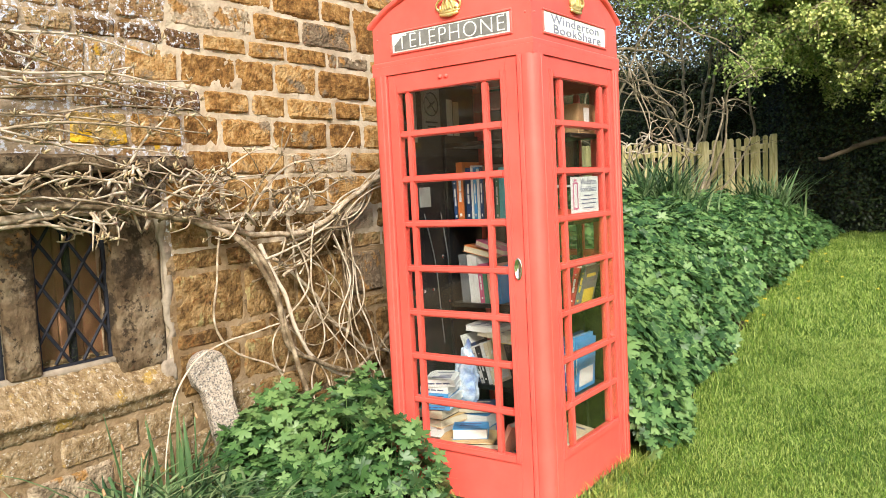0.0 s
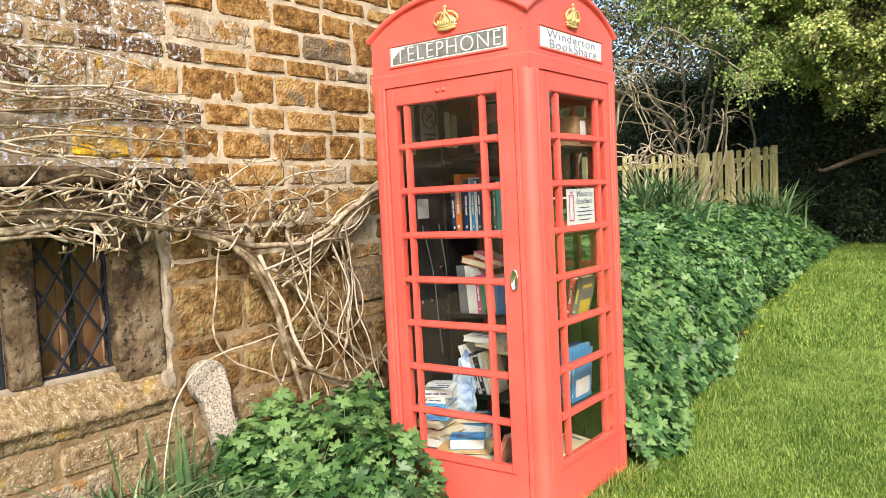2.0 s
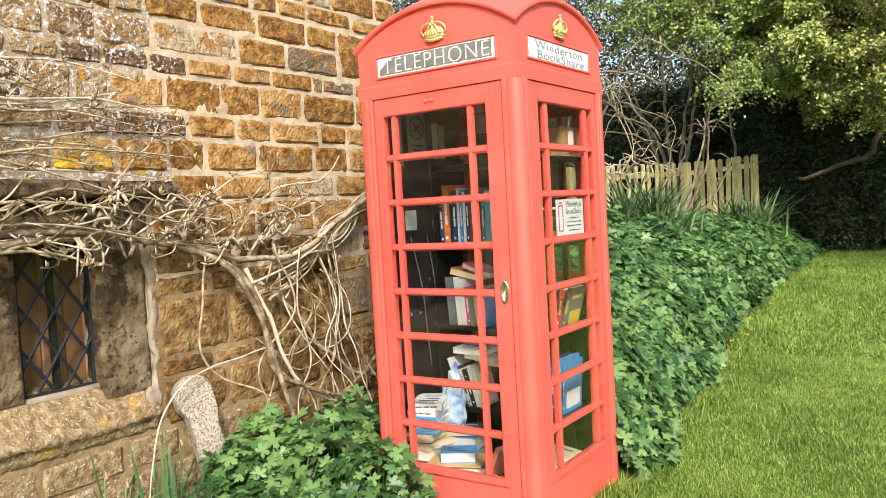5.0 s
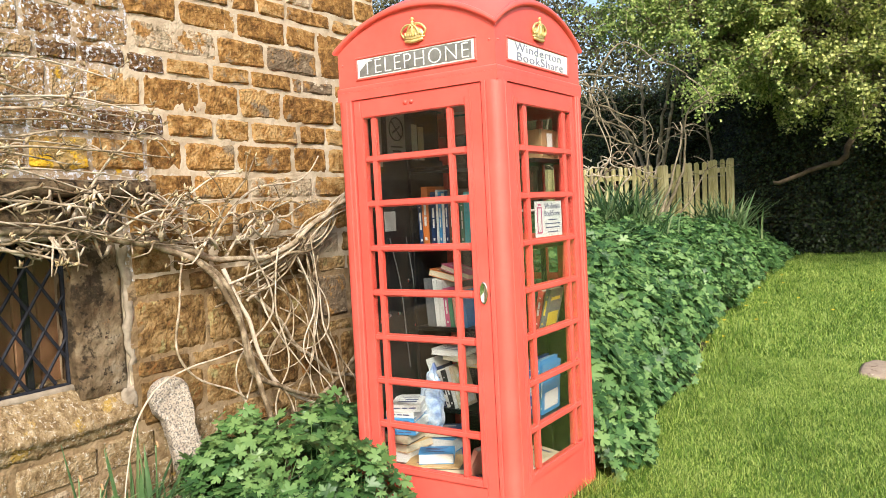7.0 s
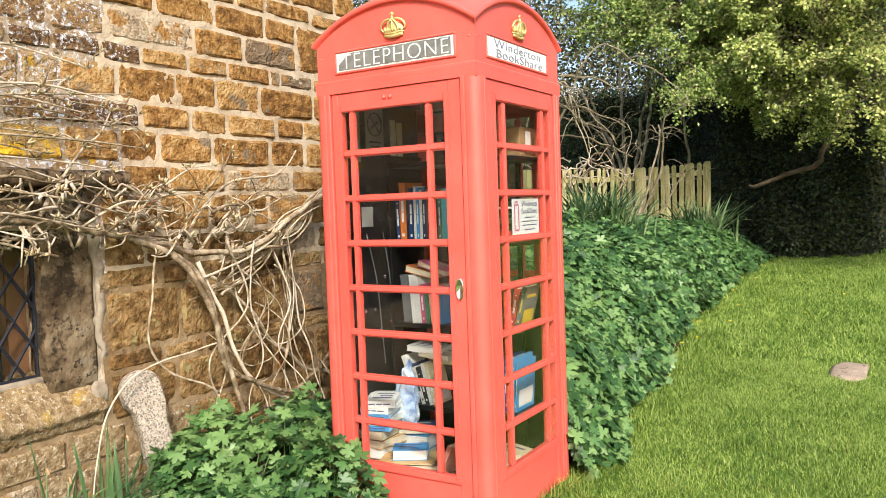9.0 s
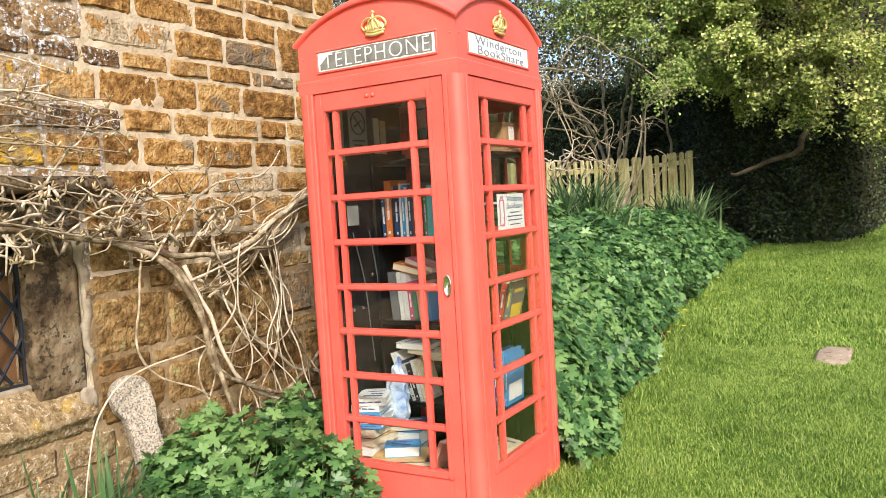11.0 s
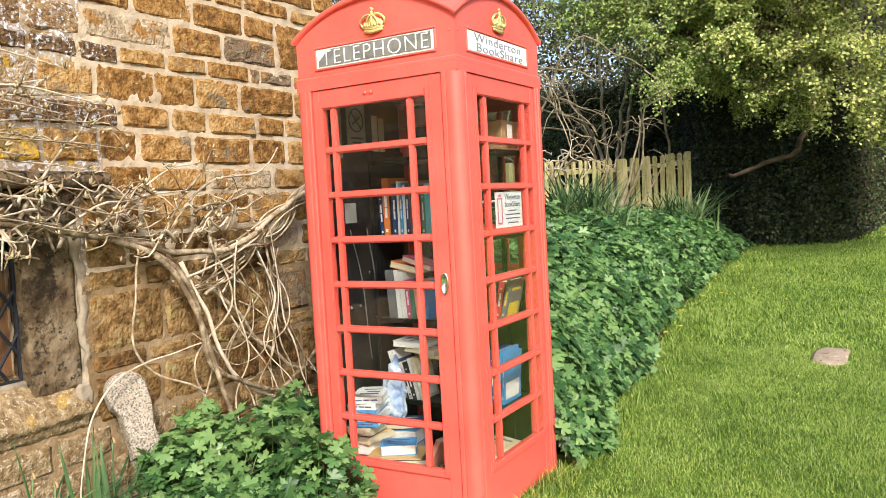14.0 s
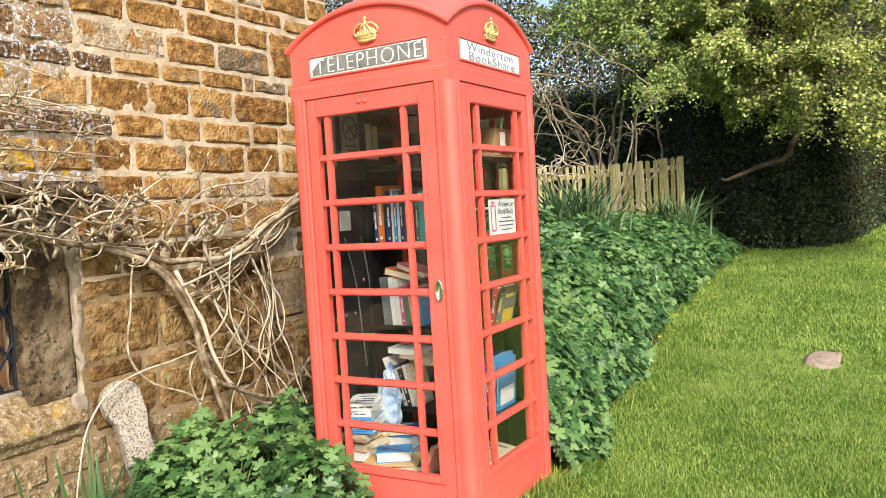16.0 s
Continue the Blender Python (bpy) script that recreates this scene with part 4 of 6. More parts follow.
def crate(x, y, z, w, d, h, turn, material, label):
    ob = empty("crate", label, "crate")
    ob.matrix_world = pose(x, y, z, 0, 0, turn)
    t = 0.008
    for lo, hi in (((-w / 2, -d / 2, 0), (w / 2, d / 2, t)), ((-w / 2, -d / 2, t), (-w / 2 + t, d / 2, h)), ((w / 2 - t, -d / 2, t), (w / 2, d / 2, h)), ((-w / 2 + t, -d / 2, t), (w / 2 - t, -d / 2 + t, h)), ((-w / 2 + t, d / 2 - t, t), (w / 2 - t, d / 2, h))):
        bm = bmesh.new()
        box(bm, lo, hi, 0.002)
        part("side", bm, material, ob)


pile(-0.10, -0.24, 0.125, ((0.24, 0.17, 0.035, "cream", 10), (0.23, 0.17, 0.045, "tan", 22), (0.20, 0.15, 0.040, "white", 14), (0.22, 0.16, 0.036, "white", 30), (0.29, 0.20, 0.026, "dark", 24), (0.27, 0.19, 0.010, "tan", 20), (0.17, 0.12, 0.050, "sky", 30)))
z = pile(-0.305, -0.19, 0.125, ((0.14, 0.20, 0.05, "dark", 5), (0.13, 0.19, 0.06, "cream", 3), (0.14, 0.20, 0.06, "brown", 6), (0.13, 0.19, 0.05, "white", 2), (0.14, 0.2, 0.04, "tan", -8), (0.14, 0.2, 0.05, "dark", 4)))
pile(-0.295, -0.20, z, ((0.15, 0.21, 0.026, "sky", 194), (0.145, 0.20, 0.032, "white", 188), (0.15, 0.21, 0.024, "sky", 198), (0.15, 0.20, 0.030, "white", 192), (0.155, 0.21, 0.036, "white", 205)))
pile(0.14, -0.27, 0.125, ((0.19, 0.14, 0.03, "white", -20), (0.18, 0.13, 0.03, "salmon", -35), (0.18, 0.13, 0.03, "cream", -50), (0.17, 0.12, 0.03, "white", -65), (0.17, 0.12, 0.025, "tan", -40)))
pile(0.09, -0.05, 0.125, ((0.2, 0.14, 0.05, "dark", 12), (0.19, 0.14, 0.05, "cream", -8), (0.19, 0.13, 0.04, "green", 20), (0.18, 0.13, 0.045, "white", 5)))
pile(0.27, 0.10, 0.125, ((0.20, 0.17, 0.05, "white", 30), (0.19, 0.16, 0.05, "sky", 10), (0.19, 0.15, 0.045, "white", 25), (0.18, 0.15, 0.04, "cream", -20)))
book(0.028, 0.19, 0.13, "cream", pose(0.26, -0.27, 0.13, 0, -16, 15), "cream paperback leaning inside the door")
book(0.026, 0.17, 0.12, "salmon", pose(0.08, -0.29, 0.275, 0, 30, -12), "salmon paperback leaning on a pile of books")
flat_book(0.20, 0.15, 0.03, "navy", pose(-0.20, -0.02, 0.38, 0, 0, 30), "dark blue book lying on a pile by the shelves")
pile(-0.20, -0.04, 0.125, ((0.18, 0.13, 0.06, "navy", 5), (0.18, 0.13, 0.06, "dark", -5), (0.18, 0.13, 0.06, "blue", 0), (0.18, 0.13, 0.07, "sky", 8)))
# blue carrier bag
bm = bmesh.new()
bmesh.ops.create_uvsphere(bm, u_segments=72, v_segments=48, radius=1)
for v in bm.verts:
    # gathered at the neck, with folds that run down and fade in the belly
    a, h = math.atan2(v.co.y, v.co.x), v.co.z
    neck = 0.30 + 0.70 * (1 - max(0.0, h) ** 1.2) + 0.25 * max(0.0, h - 0.72) / 0.28
    fold = 1 + 0.20 * math.sin(a * 7 + 3 * noise.noise(Vector((a, h * 2, 0)))) * (0.4 + 0.6 * max(0.0, h)) + 0.16 * abs(noise.noise(v.co * 4.5))
    p = Vector((v.co.x * neck * fold * 0.062 + 0.018 * h * h, v.co.y * neck * fold * 0.042, h * 0.185))
    v.co = p + Vector((-0.225, -0.075, 0.575)) + 0.014 * noise.noise_vector(p * 22) + 0.008 * noise.noise_vector(p * 55)
bag = tagged(part("carrier_bag", bm, BAGBLUE, None, "", True), "crumpled shiny blue and white plastic bag on the books", "bag")
flat_book(0.20, 0.15, 0.03, "white", pose(-0.20, 0.11, 0.772, 0, 3, 4), "white book lying flat across the leaning books")
flat_book(0.20, 0.15, 0.03, "cream", pose(-0.13, 0.11, 0.744, 0, 4, -6), "cream book lying flat across the leaning books")
flat_book(0.19, 0.14, 0.02, "yellow", pose(-0.05, 0.11, 0.720, 0, 3, 5), "yellow book lying flat across the leaning books")
# right end of the shelves
for z, items in ((0.925, ((0.03, 0.20, 0.15, "dark", 10, 0), (0.03, 0.19, 0.15, "red", 12, 1), (0.025, 0.2, 0.15, "grey", 14, 2))), (0.50, ((0.014, 0.27, 0.2, "blue", 0, 1), (0.014, 0.26, 0.2, "white", 0, 1), (0.016, 0.27, 0.2, "sky", 3, 1), (0.010, 0.25, 0.2, "sky", 4, 1)))):
    row_of_books(0.245, z, 0.09, items)
crate(0.275, 0.25, 1.755, 0.13, 0.2, 0.145, 0, BROWNCARD, "small brown cardboard box on the top shelf")
bm = bmesh.new()
box(bm, (0.344, 0.20, 1.775), (0.348, 0.255, 1.88), 0.001)
tagged(part("price_card", bm, WHITE), "torn white card propped against the cardboard box", "card")
# solid rail added in place of a white rail reflected in the side glass
bm = bmesh.new()
box(bm, (0.05, 0.16, 1.50), (0.30, 0.19, 1.512), 0.002)
tagged(part("reflection_rail", bm, WHITE), "thin white rail standing in for one reflected in the side glass", "rail")


def notice():
    """Printed notice inside the side glass."""
    ob = empty("window_notice", "white printed notice taped inside the side window", "notice")
    x = 0.408
    bm = bmesh.new()
    box(bm, (x - 0.0015, -0.145, 1.382), (x, 0.140, 1.547), 0.0004)
    part("sheet", bm, WHITE, ob)
    ob.location = (0.012, 0.03, 0.0)
    def lay(body, w, h, y, z, m):
        me = text_mesh(body, w, h, 0.0003)
        me.transform(Matrix(((0, 0, 1, x + 0.001), (1, 0, 0, y), (0, 1, 0, z), (0, 0, 0, 1))))
        link("lettering", me, m, ob)
    lay("Winderton", 0.165, 0.027, 0.035, 1.524, INK_BLUE)
    lay("BookShare", 0.165, 0.026, 0.035, 1.490, INK_BLUE)
    for k, (w, z) in enumerate(((0.10, 1.459), (0.16, 1.441), (0.15, 1.423), (0.11, 1.402))):
        bm = bmesh.new()
        box(bm, (x + 0.0004, 0.035 - w / 2, z - 0.0024), (x + 0.0012, 0.035 + w / 2, z + 0.0024))
        part("line_of_print", bm, INK_BLUE, ob)
    bm = bmesh.new()
    for lo, hi in (((-0.125, 1.40), (-0.117, 1.52)), ((-0.083, 1.40), (-0.075, 1.52)), ((-0.117, 1.514), (-0.083, 1.522)), ((-0.117, 1.398), (-0.083, 1.406))):
        box(bm, (x + 0.0004, lo[0], lo[1]), (x + 0.0012, hi[0], hi[1]))
    box(bm, (x + 0.0004, -0.115, 1.526), (x + 0.0012, -0.085, 1.536))
    part("drawing", bm, COVERS["pink"], ob, "small red outline drawing")


notice()


def no_smoking():
    ob = empty("no_smoking_sign", "grey paper no-smoking notice on the side of the box", "notice")
    x = -0.378
    bm = bmesh.new()
    box(bm, (x - 0.002, -0.14, 1.80), (x, 0.015, 2.04), 0.0004)
    part("sheet", bm, GREYCARD, ob)
    V, F = [], []
    c = (-0.062, 1.955)
    pts = [(x + 0.001, c[0] + 0.058 * math.cos(a), c[1] + 0.058 * math.sin(a)) for a in np.linspace(0, 2 * math.pi, 25)]
    tube(V, F, pts, 0.004, 0.004, 4, step=0.02)
    tube(V, F, [(x + 0.001, c[0] - 0.04, c[1] + 0.04), (x + 0.001, c[0] + 0.04, c[1] - 0.04)], 0.004, 0.004, 4, step=0.02)
    tube(V, F, [(x + 0.001, c[0] - 0.03, c[1] - 0.02), (x + 0.001, c[0] + 0.03, c[1] + 0.015)], 0.005, 0.005, 4, step=0.02)
    link("symbol", mesh_of("symbol", V, F), INK, ob, "struck-through ring symbol")
    for w, z in ((0.10, 1.865), (0.07, 1.843), (0.09, 1.822)):
        bm = bmesh.new()
        box(bm, (x, -0.062 - w / 2, z - 0.004), (x + 0.0012, -0.062 + w / 2, z + 0.004))
        part("line_of_print", bm, INK, ob)


no_smoking()
for y, z0, z1, m, lab in ((-0.21, 1.76, 2.02, GREYCARD, "grey printed sheet pinned inside the box"), (0.10, 1.74, 1.99, WHITE, "narrow white printed sheet pinned inside the box"), (0.16, 1.76, 1.98, CREAM, "cream printed sheet pinned inside the box")):
    bm = bmesh.new()
    box(bm, (-0.380, y - 0.026, z0), (-0.3785, y + 0.026, z1), 0.0004)
    tagged(part("pinned_sheet", bm, m), lab, "sheet")
bm = bmesh.new()
box(bm, (-0.36, 0.30, 1.93), (-0.12, 0.335, 2.03), 0.006)
tagged(part("emergency_sign", bm, COVERS["red"]), "red sign box fixed high inside the box", "sign")


# ---- climbing vine on the wall ----
vine = empty("climbing_vine", "leafless pale-barked climbing vine sprawling over the house wall", "vine")
vr = random.Random(5)


def stem(pts, r0, r1, label="", sides=7, wob=0.02, seed=0.0):
    V, F = [], []
    tube(V, F, pts, r0, r1, sides, wob, 0.03, seed)
    return link("stem", mesh_of("stem", V, F), BARK, vine, label, True)


XV = -0.975
stem([(XV - .03, -2.7, 1.56), (XV, -1.96, 1.535), (XV + .02, -1.52, 1.51), (XV + .02, -1.17, 1.44), (XV + .03, -0.86, 1.33), (XV + .05, -0.74, 1.20), (XV + .08, -0.685, 0.97), (XV + .12, -0.64, 0.72), (XV + .16, -0.58, 0.42), (XV + .20, -0.55, 0.12)], 0.019, 0.011, "thick pale lichened main stem", 9, 0.02, 1)
stem([(XV - .03, -2.7, 1.48), (XV, -2.0, 1.495), (XV - .01, -1.5, 1.50), (XV, -1.2, 1.47), (XV, -0.95, 1.40), (XV, -0.6, 1.33), (XV + .02, -0.35, 1.36), (XV + .05, -0.05, 1.52), (XV + .05, 0.25, 1.68), (XV, 0.5, 1.75)], 0.021, 0.011, "thick twisting stem", 8, 0.03, 2)
stem([(XV, -2.6, 1.44), (XV + .05, -1.95, 1.47), (XV + .06, -1.72, 1.44), (XV + .08, -1.60, 1.40), (XV + .09, -1.50, 1.37)], 0.012, 0.004, "", 7, 0.02, 3)
stem([(XV + .04, -0.90, 1.345), (XV + .05, -0.80, 1.24), (XV + .07, -0.725, 1.05), (XV + .08, -0.66, 0.80), (XV + .08, -0.50, 0.68), (XV + .08, -0.32, 0.60), (XV + .06, -0.12, 0.56), (XV + .02, 0.1, 0.64), (XV, 0.35, 0.75)], 0.014, 0.010, "pale stem sagging towards the telephone box", 8, 0.02, 4)
stem([(XV, -0.72, 1.30), (XV + .04, -0.62, 1.0), (XV + .06, -0.57, 0.80), (XV + .05, -0.42, 0.64), (XV + .05, -0.20, 0.52), (XV + .1, 0.05, 0.42)], 0.011, 0.009, "", 7, 0.02, 5)
stem([(XV - .03, -0.62, 1.22), (XV - .02, -0.38, 1.02), (XV - .02, -0.18, 0.78), (XV, 0.0, 0.64), (XV, 0.2, 0.58)], 0.010, 0.010, "brown stem crossing the wall", 7, 0.02, 6)
stem([(XV, -0.80, 1.42), (XV + .02, -0.70, 1.56), (XV + .02, -0.50, 1.69), (XV + .02, -0.18, 1.73), (XV, 0.0, 1.86)], 0.008, 0.004, "", 6, 0.02, 7)
stem([(XV + .02, -0.98, 1.36), (XV + .05, -1.04, 1.15), (XV + .05, -1.06, 0.95), (XV + .06, -0.98, 0.82), (XV + .10, -0.80, 0.72), (XV + .1, -0.72, 0.66)], 0.006, 0.005, "", 6, 0.01, 8)
stem([(XV + .04, -0.62, 0.90), (XV + .05, -0.82, 0.88), (XV + .06, -1.00, 0.865), (XV + .06, -1.14, 0.84), (XV + .06, -1.24, 0.775), (XV + .07, -1.335, 0.63), (XV + .09, -1.40, 0.36), (XV + .12, -1.42, 0.06)], 0.0040, 0.0036, "", 6, 0.01, 9)
# bundle running up behind the telephone box
for k in range(11):
    o = vr.uniform(-1, 1)
    stem([(XV + .03 * vr.uniform(-1, 1), -0.62 + 0.2 * vr.uniform(-1, 1), 1.22 + 0.10 * o), (XV + .04 * vr.uniform(-1, 1), -0.35 + .06 * vr.uniform(-1, 1), 1.31 + 0.09 * o),
          (XV + .05 * vr.uniform(-1, 1), -0.05, 1.46 + 0.07 * vr.uniform(-1, 1)), (XV + .04 * vr.uniform(-1, 1), 0.25, 1.63 + 0.06 * vr.uniform(-1, 1)), (XV, 0.5, 1.74 + 0.08 * vr.uniform(-1, 1))], vr.uniform(0.004, 0.008), 0.004, "", 6, 0.02, 20 + k)
# hanging stems down to the plants
for k in range(14):
    y0 = vr.uniform(-0.68, -0.05)
    y1 = y0 + vr.uniform(-0.22, 0.30)
    sw = vr.uniform(-0.14, 0.14)
    stem([(XV + vr.uniform(-.04, .05), y0, 1.36 + vr.uniform(-.05, .1)), (XV + vr.uniform(-.02, .08), y0 + sw, 1.08), (XV + vr.uniform(-.02, .1), (y0 + y1) / 2 - sw * 0.8, 0.80), (XV + vr.uniform(0, .12), y1, 0.55), (XV + vr.uniform(0.05, .2), y1 + vr.uniform(-.1, .1), 0.15)], vr.uniform(0.0035, 0.0065), vr.uniform(0.003, 0.005), "", 6, 0.02, 40 + k)
# loops
for k in range(4):
    y0, z0 = vr.uniform(-0.55, 0.0), vr.uniform(0.75, 1.15)
    stem([(XV, y0, z0 + .2), (XV + .05, y0 + .16, z0 + .05), (XV + .06, y0 + .13, z0 - .16), (XV + .05, y0 - .05, z0 - .22), (XV, y0 - .2, z0 - .1)], 0.0045, 0.003, "", 6, 0.02, 60 + k)
# long thin shoots over the upper wall
TIPS = []
for k, (ya, za, yb, zb, sag) in enumerate(((-2.5, 2.08, -1.10, 2.05, -.05), (-2.5, 1.98, -1.30, 1.97, .02), (-2.5, 1.95, -1.20, 1.84, -.02), (-2.4, 2.20, -1.70, 2.12, .06), (-2.5, 2.30, -1.45, 2.42, .08), (-2.5, 1.86, -1.05, 1.60, .05), (-2.4, 1.78, -1.22, 1.72, .04), (-2.5, 2.05, -1.12, 2.02, .02),
                                            (-2.5, 1.90, -1.20, 1.93, .03), (-2.5, 1.74, -1.02, 1.84, .04), (-1.5, 1.55, -1.15, 1.98, .03), (-2.5, 2.14, -1.05, 1.98, .03), (-1.35, 1.50, -0.72, 1.62, .05), (-2.5, 2.16, -1.30, 2.14, .05), (-1.2, 1.45, -0.62, 1.78, .04), (-0.9, 1.40, -0.52, 1.86, -.03), (-0.7, 1.35, -0.28, 1.62, .05), (-0.6, 1.45, -0.02, 1.60, .08), (-2.5, 2.02, -1.35, 2.08, -.03), (-2.5, 1.80, -1.5, 1.78, .05), (-2.4, 1.92, -1.15, 1.95, -.04), (-2.5, 1.66, -1.0, 1.50, .06), (-2.5, 1.60, -0.9, 1.42, .03), (-2.0, 1.58, -1.3, 1.68, .05))):
    x0 = XV + vr.uniform(-0.02, 0.06)
    mid = [(x0 + .03 * math.sin(t * 7 + k), ya + (yb - ya) * t, za + (zb - za) * t + sag * math.sin(math.pi * t) + 0.02 * math.sin(t * 9 + k)) for t in (0, .25, .5, .75, 1)]
    stem(mid, vr.uniform(0.006, 0.010), 0.003, "", 6, 0.004, 80 + k)
    TIPS += mid[1:]
# tangle of twigs over the window head
V, F = [], []
for k in range(115):
    y = vr.uniform(-2.35, -0.40)
    z = 1.53 - 0.12 * max(0, (y + 1.2)) + vr.uniform(-0.09, 0.14)
    x = XV + vr.uniform(-0.04, 0.09)
    dy, dz = vr.uniform(-0.26, 0.40), vr.uniform(-0.08, 0.14)
    bend = vr.uniform(-.06, .06)
    tube(V, F, [(x, y, z), (x + vr.uniform(-.03, .04), y + dy * .3, z + bend), (x + vr.uniform(-.03, .05), y + dy * .65, z + dz * .5 - bend * .6), (x + vr.uniform(-.02, .06), y + dy, z + dz)], vr.uniform(0.004, 0.0095), 0.003, 5, 0.004, 0.03, k)
    if k % 3 < 2:
        TIPS.append((x + .02, y + dy, z + dz))
# one bunch that hangs before the window
for k in range(5):
    y = -1.62 + vr.uniform(-.05, .10)
    tube(V, F, [(XV + .06, y, 1.50), (XV + .09, y + vr.uniform(-.04, .04), 1.43), (XV + .10, y + vr.uniform(-.06, .08), 1.38 + vr.uniform(-.05, .03))], 0.006, 0.0025, 5, 0.004, 0.03, 300 + k)
    TIPS.append((XV + .10, y, 1.39))
for k in range(60):
    t = vr.choice(TIPS[:110])
    e = (t[0] + vr.uniform(-.02, .06), t[1] + vr.uniform(-.16, .16), t[2] + vr.uniform(-.08, .14))
    tube(V, F, [t, ((t[0] + e[0]) / 2, (t[1] + e[1]) / 2, (t[2] + e[2]) / 2 + .02), e], 0.0035, 0.0018, 5, 0.0, 0.04, 200 + k)
    TIPS.append(e)
tw = link("twig_mass", mesh_of("twig_mass", V, F), BARK, vine, "tangle of thin pale twigs", True)
tagged(tw, kind="stuff")
# swelling buds
bud_v = [(0, 0, 0), (0.16, 0, 0.35), (0, 0.16, 0.35), (-0.16, 0, 0.35), (0, -0.16, 0.35), (0.12, 0, 0.75), (0, 0.12, 0.75), (-0.12, 0, 0.75), (0, -0.12, 0.75), (0, 0, 1)]
bud_f = [(0, 2, 1), (0, 3, 2), (0, 4, 3), (0, 1, 4)] + [(1 + k, 1 + (k + 1) % 4, 5 + (k + 1) % 4, 5 + k) for k in range(4)] + [(5 + k, 5 + (k + 1) % 4, 9) for k in range(4)]
rng = np.random.default_rng(3)
bp = np.repeat(np.array([tuple(t) for t in TIPS], float), 4, 0)
bp += rng.normal(size=bp.shape) * 0.003
bn = rng.normal(size=bp.shape) * np.array([0.45, 0.8, 0.5]) + np.array([0.25, 0.35, 0.7])
bd = link("bud_mass", scatter("bud_mass", bud_v, bud_f, frames_of(bp, bn, rng.uniform(0.016, 0.038, len(bp)), rng)), BUD, vine, "pale tan swelling leaf buds")
tagged(bd, kind="stuff")


# ---- leaning slab ----
def slab():
    V, F = [], []
    out = []
    for k in range(13):
        a = math.pi * k / 12
        out.append((0.105 * math.cos(a), 0.43 + 0.095 * math.sin(a)))
    out += [(-0.100, 0.36), (-0.072, 0.31), (-0.066, 0.20), (-0.07, 0.05), (-0.06, -0.05), (0.08, -0.05), (0.09, 0.10), (0.085, 0.24), (0.105, 0.32)]
    n = len(out)
    for x, s in ((0.0, 0.93), (0.012, 1.0), (0.062, 1.0), (0.075, 0.92)):
        for u, v in out:
            V.append((x + 0.004 * noise.noise(Vector((u * 30, v * 30, x * 20))), u * s, 0.22 + (v - 0.22) * (0.5 + s / 2)))
    for r in range(3):
        for k in range(n):
            k2 = (k + 1) % n
            F.append((r * n + k, r * n + k2, (r + 1) * n + k2, (r + 1) * n + k))
    F += [tuple(range(n))[::-1], tuple(3 * n + k for k in range(n))]
    me = mesh_of("leaning_slab", V, F)
    me.transform(pose(-0.965, -1.02, 0.385, 9, -9, -16) @ Matrix.Diagonal((0.9, 0.86, 0.86, 1)))
    return link("leaning_slab", me, SLABSTONE)


tagged(slab(), "speckled pale stone slab with a rounded top leaning on the wall", "stone slab")


# ---- leaves ----
def palmate(lobes=5):
    """A lobed, toothed leaf, folded a little along its ribs; radius one, stalk at the origin."""
    V, F = [(0.0, 0.0, 0.03)], []
    cut = (0.40, 0.78, 0.74, 1.0, 0.74, 0.78)
    m = lobes * 6
    for k in range(m + 1):
        a = radians(-150 + 300 * k / m) + math.pi / 2
        r = cut[k % 6] * (0.82 + 0.18 * math.cos(a - math.pi / 2))
        V.append((r * math.cos(a), r * math.sin(a), -0.22 * r * r + (0.08 if k % 6 == 3 else -0.04 if k % 6 == 0 else 0.02)))
    for k in range(1, m + 1):
        F.append((0, k, k + 1))
    return V, F


LV, LF = palmate()


def mound_leaves(count, y0, y1, seed, lo, hi):
    r = np.random.default_rng(seed)
    pos, nrm = [], []
    while len(pos) < count:
        y = r.uniform(y0, y1)
        e = float(np.interp(y, EDGE_Y, EDGE_X))
        x = e - abs(r.normal()) * 0.55 - 0.0 if r.random() < 0.7 else e - r.uniform(0, 2.6)
        if x < -0.5 and y < 0.75 or x < -2.8:
            continue
        z, d = mound(x, y), 0.03
        if z < gz(x, y) + 0.015:
            continue
        gx, gy = (mound(x + d, y) - z) / d, (mound(x, y + d) - z) / d
        n = Vector((-gx, -gy, 1)).normalized()
        lift = r.uniform(-0.07, 0.05) + 0.10 * noise.noise(Vector((x * 2.6, y * 2.6, 2.0)))
        pos.append((x + n.x * lift, y + n.y * lift, z + n.z * lift))
        nrm.append((n.x * 0.8, n.y * 0.8 - 0.12, n.z * 0.8 + 0.55))
    pos, nrm = np.array(pos), np.array(nrm) + r.normal(size=(count, 3)) * 0.42
    return frames_of(pos, nrm, r.uniform(lo, hi, count), r)


plants = empty("bank_plants", "dense mass of lobed bright green leaves covering the bank", "plants")
for k, (c, a, b, lo, hi) in enumerate(((8200, 0.40, 2.4, 0.034, 0.070), (8600, 2.2, 5.2, 0.036, 0.070), (6000, 5.0, 9.3, 0.038, 0.066))):
    ob = link("foliage", scatter("foliage", LV, LF, mound_leaves(c, a, b, 11 + k, lo, hi)), LEAF, plants)
    tagged(ob, kind="stuff")

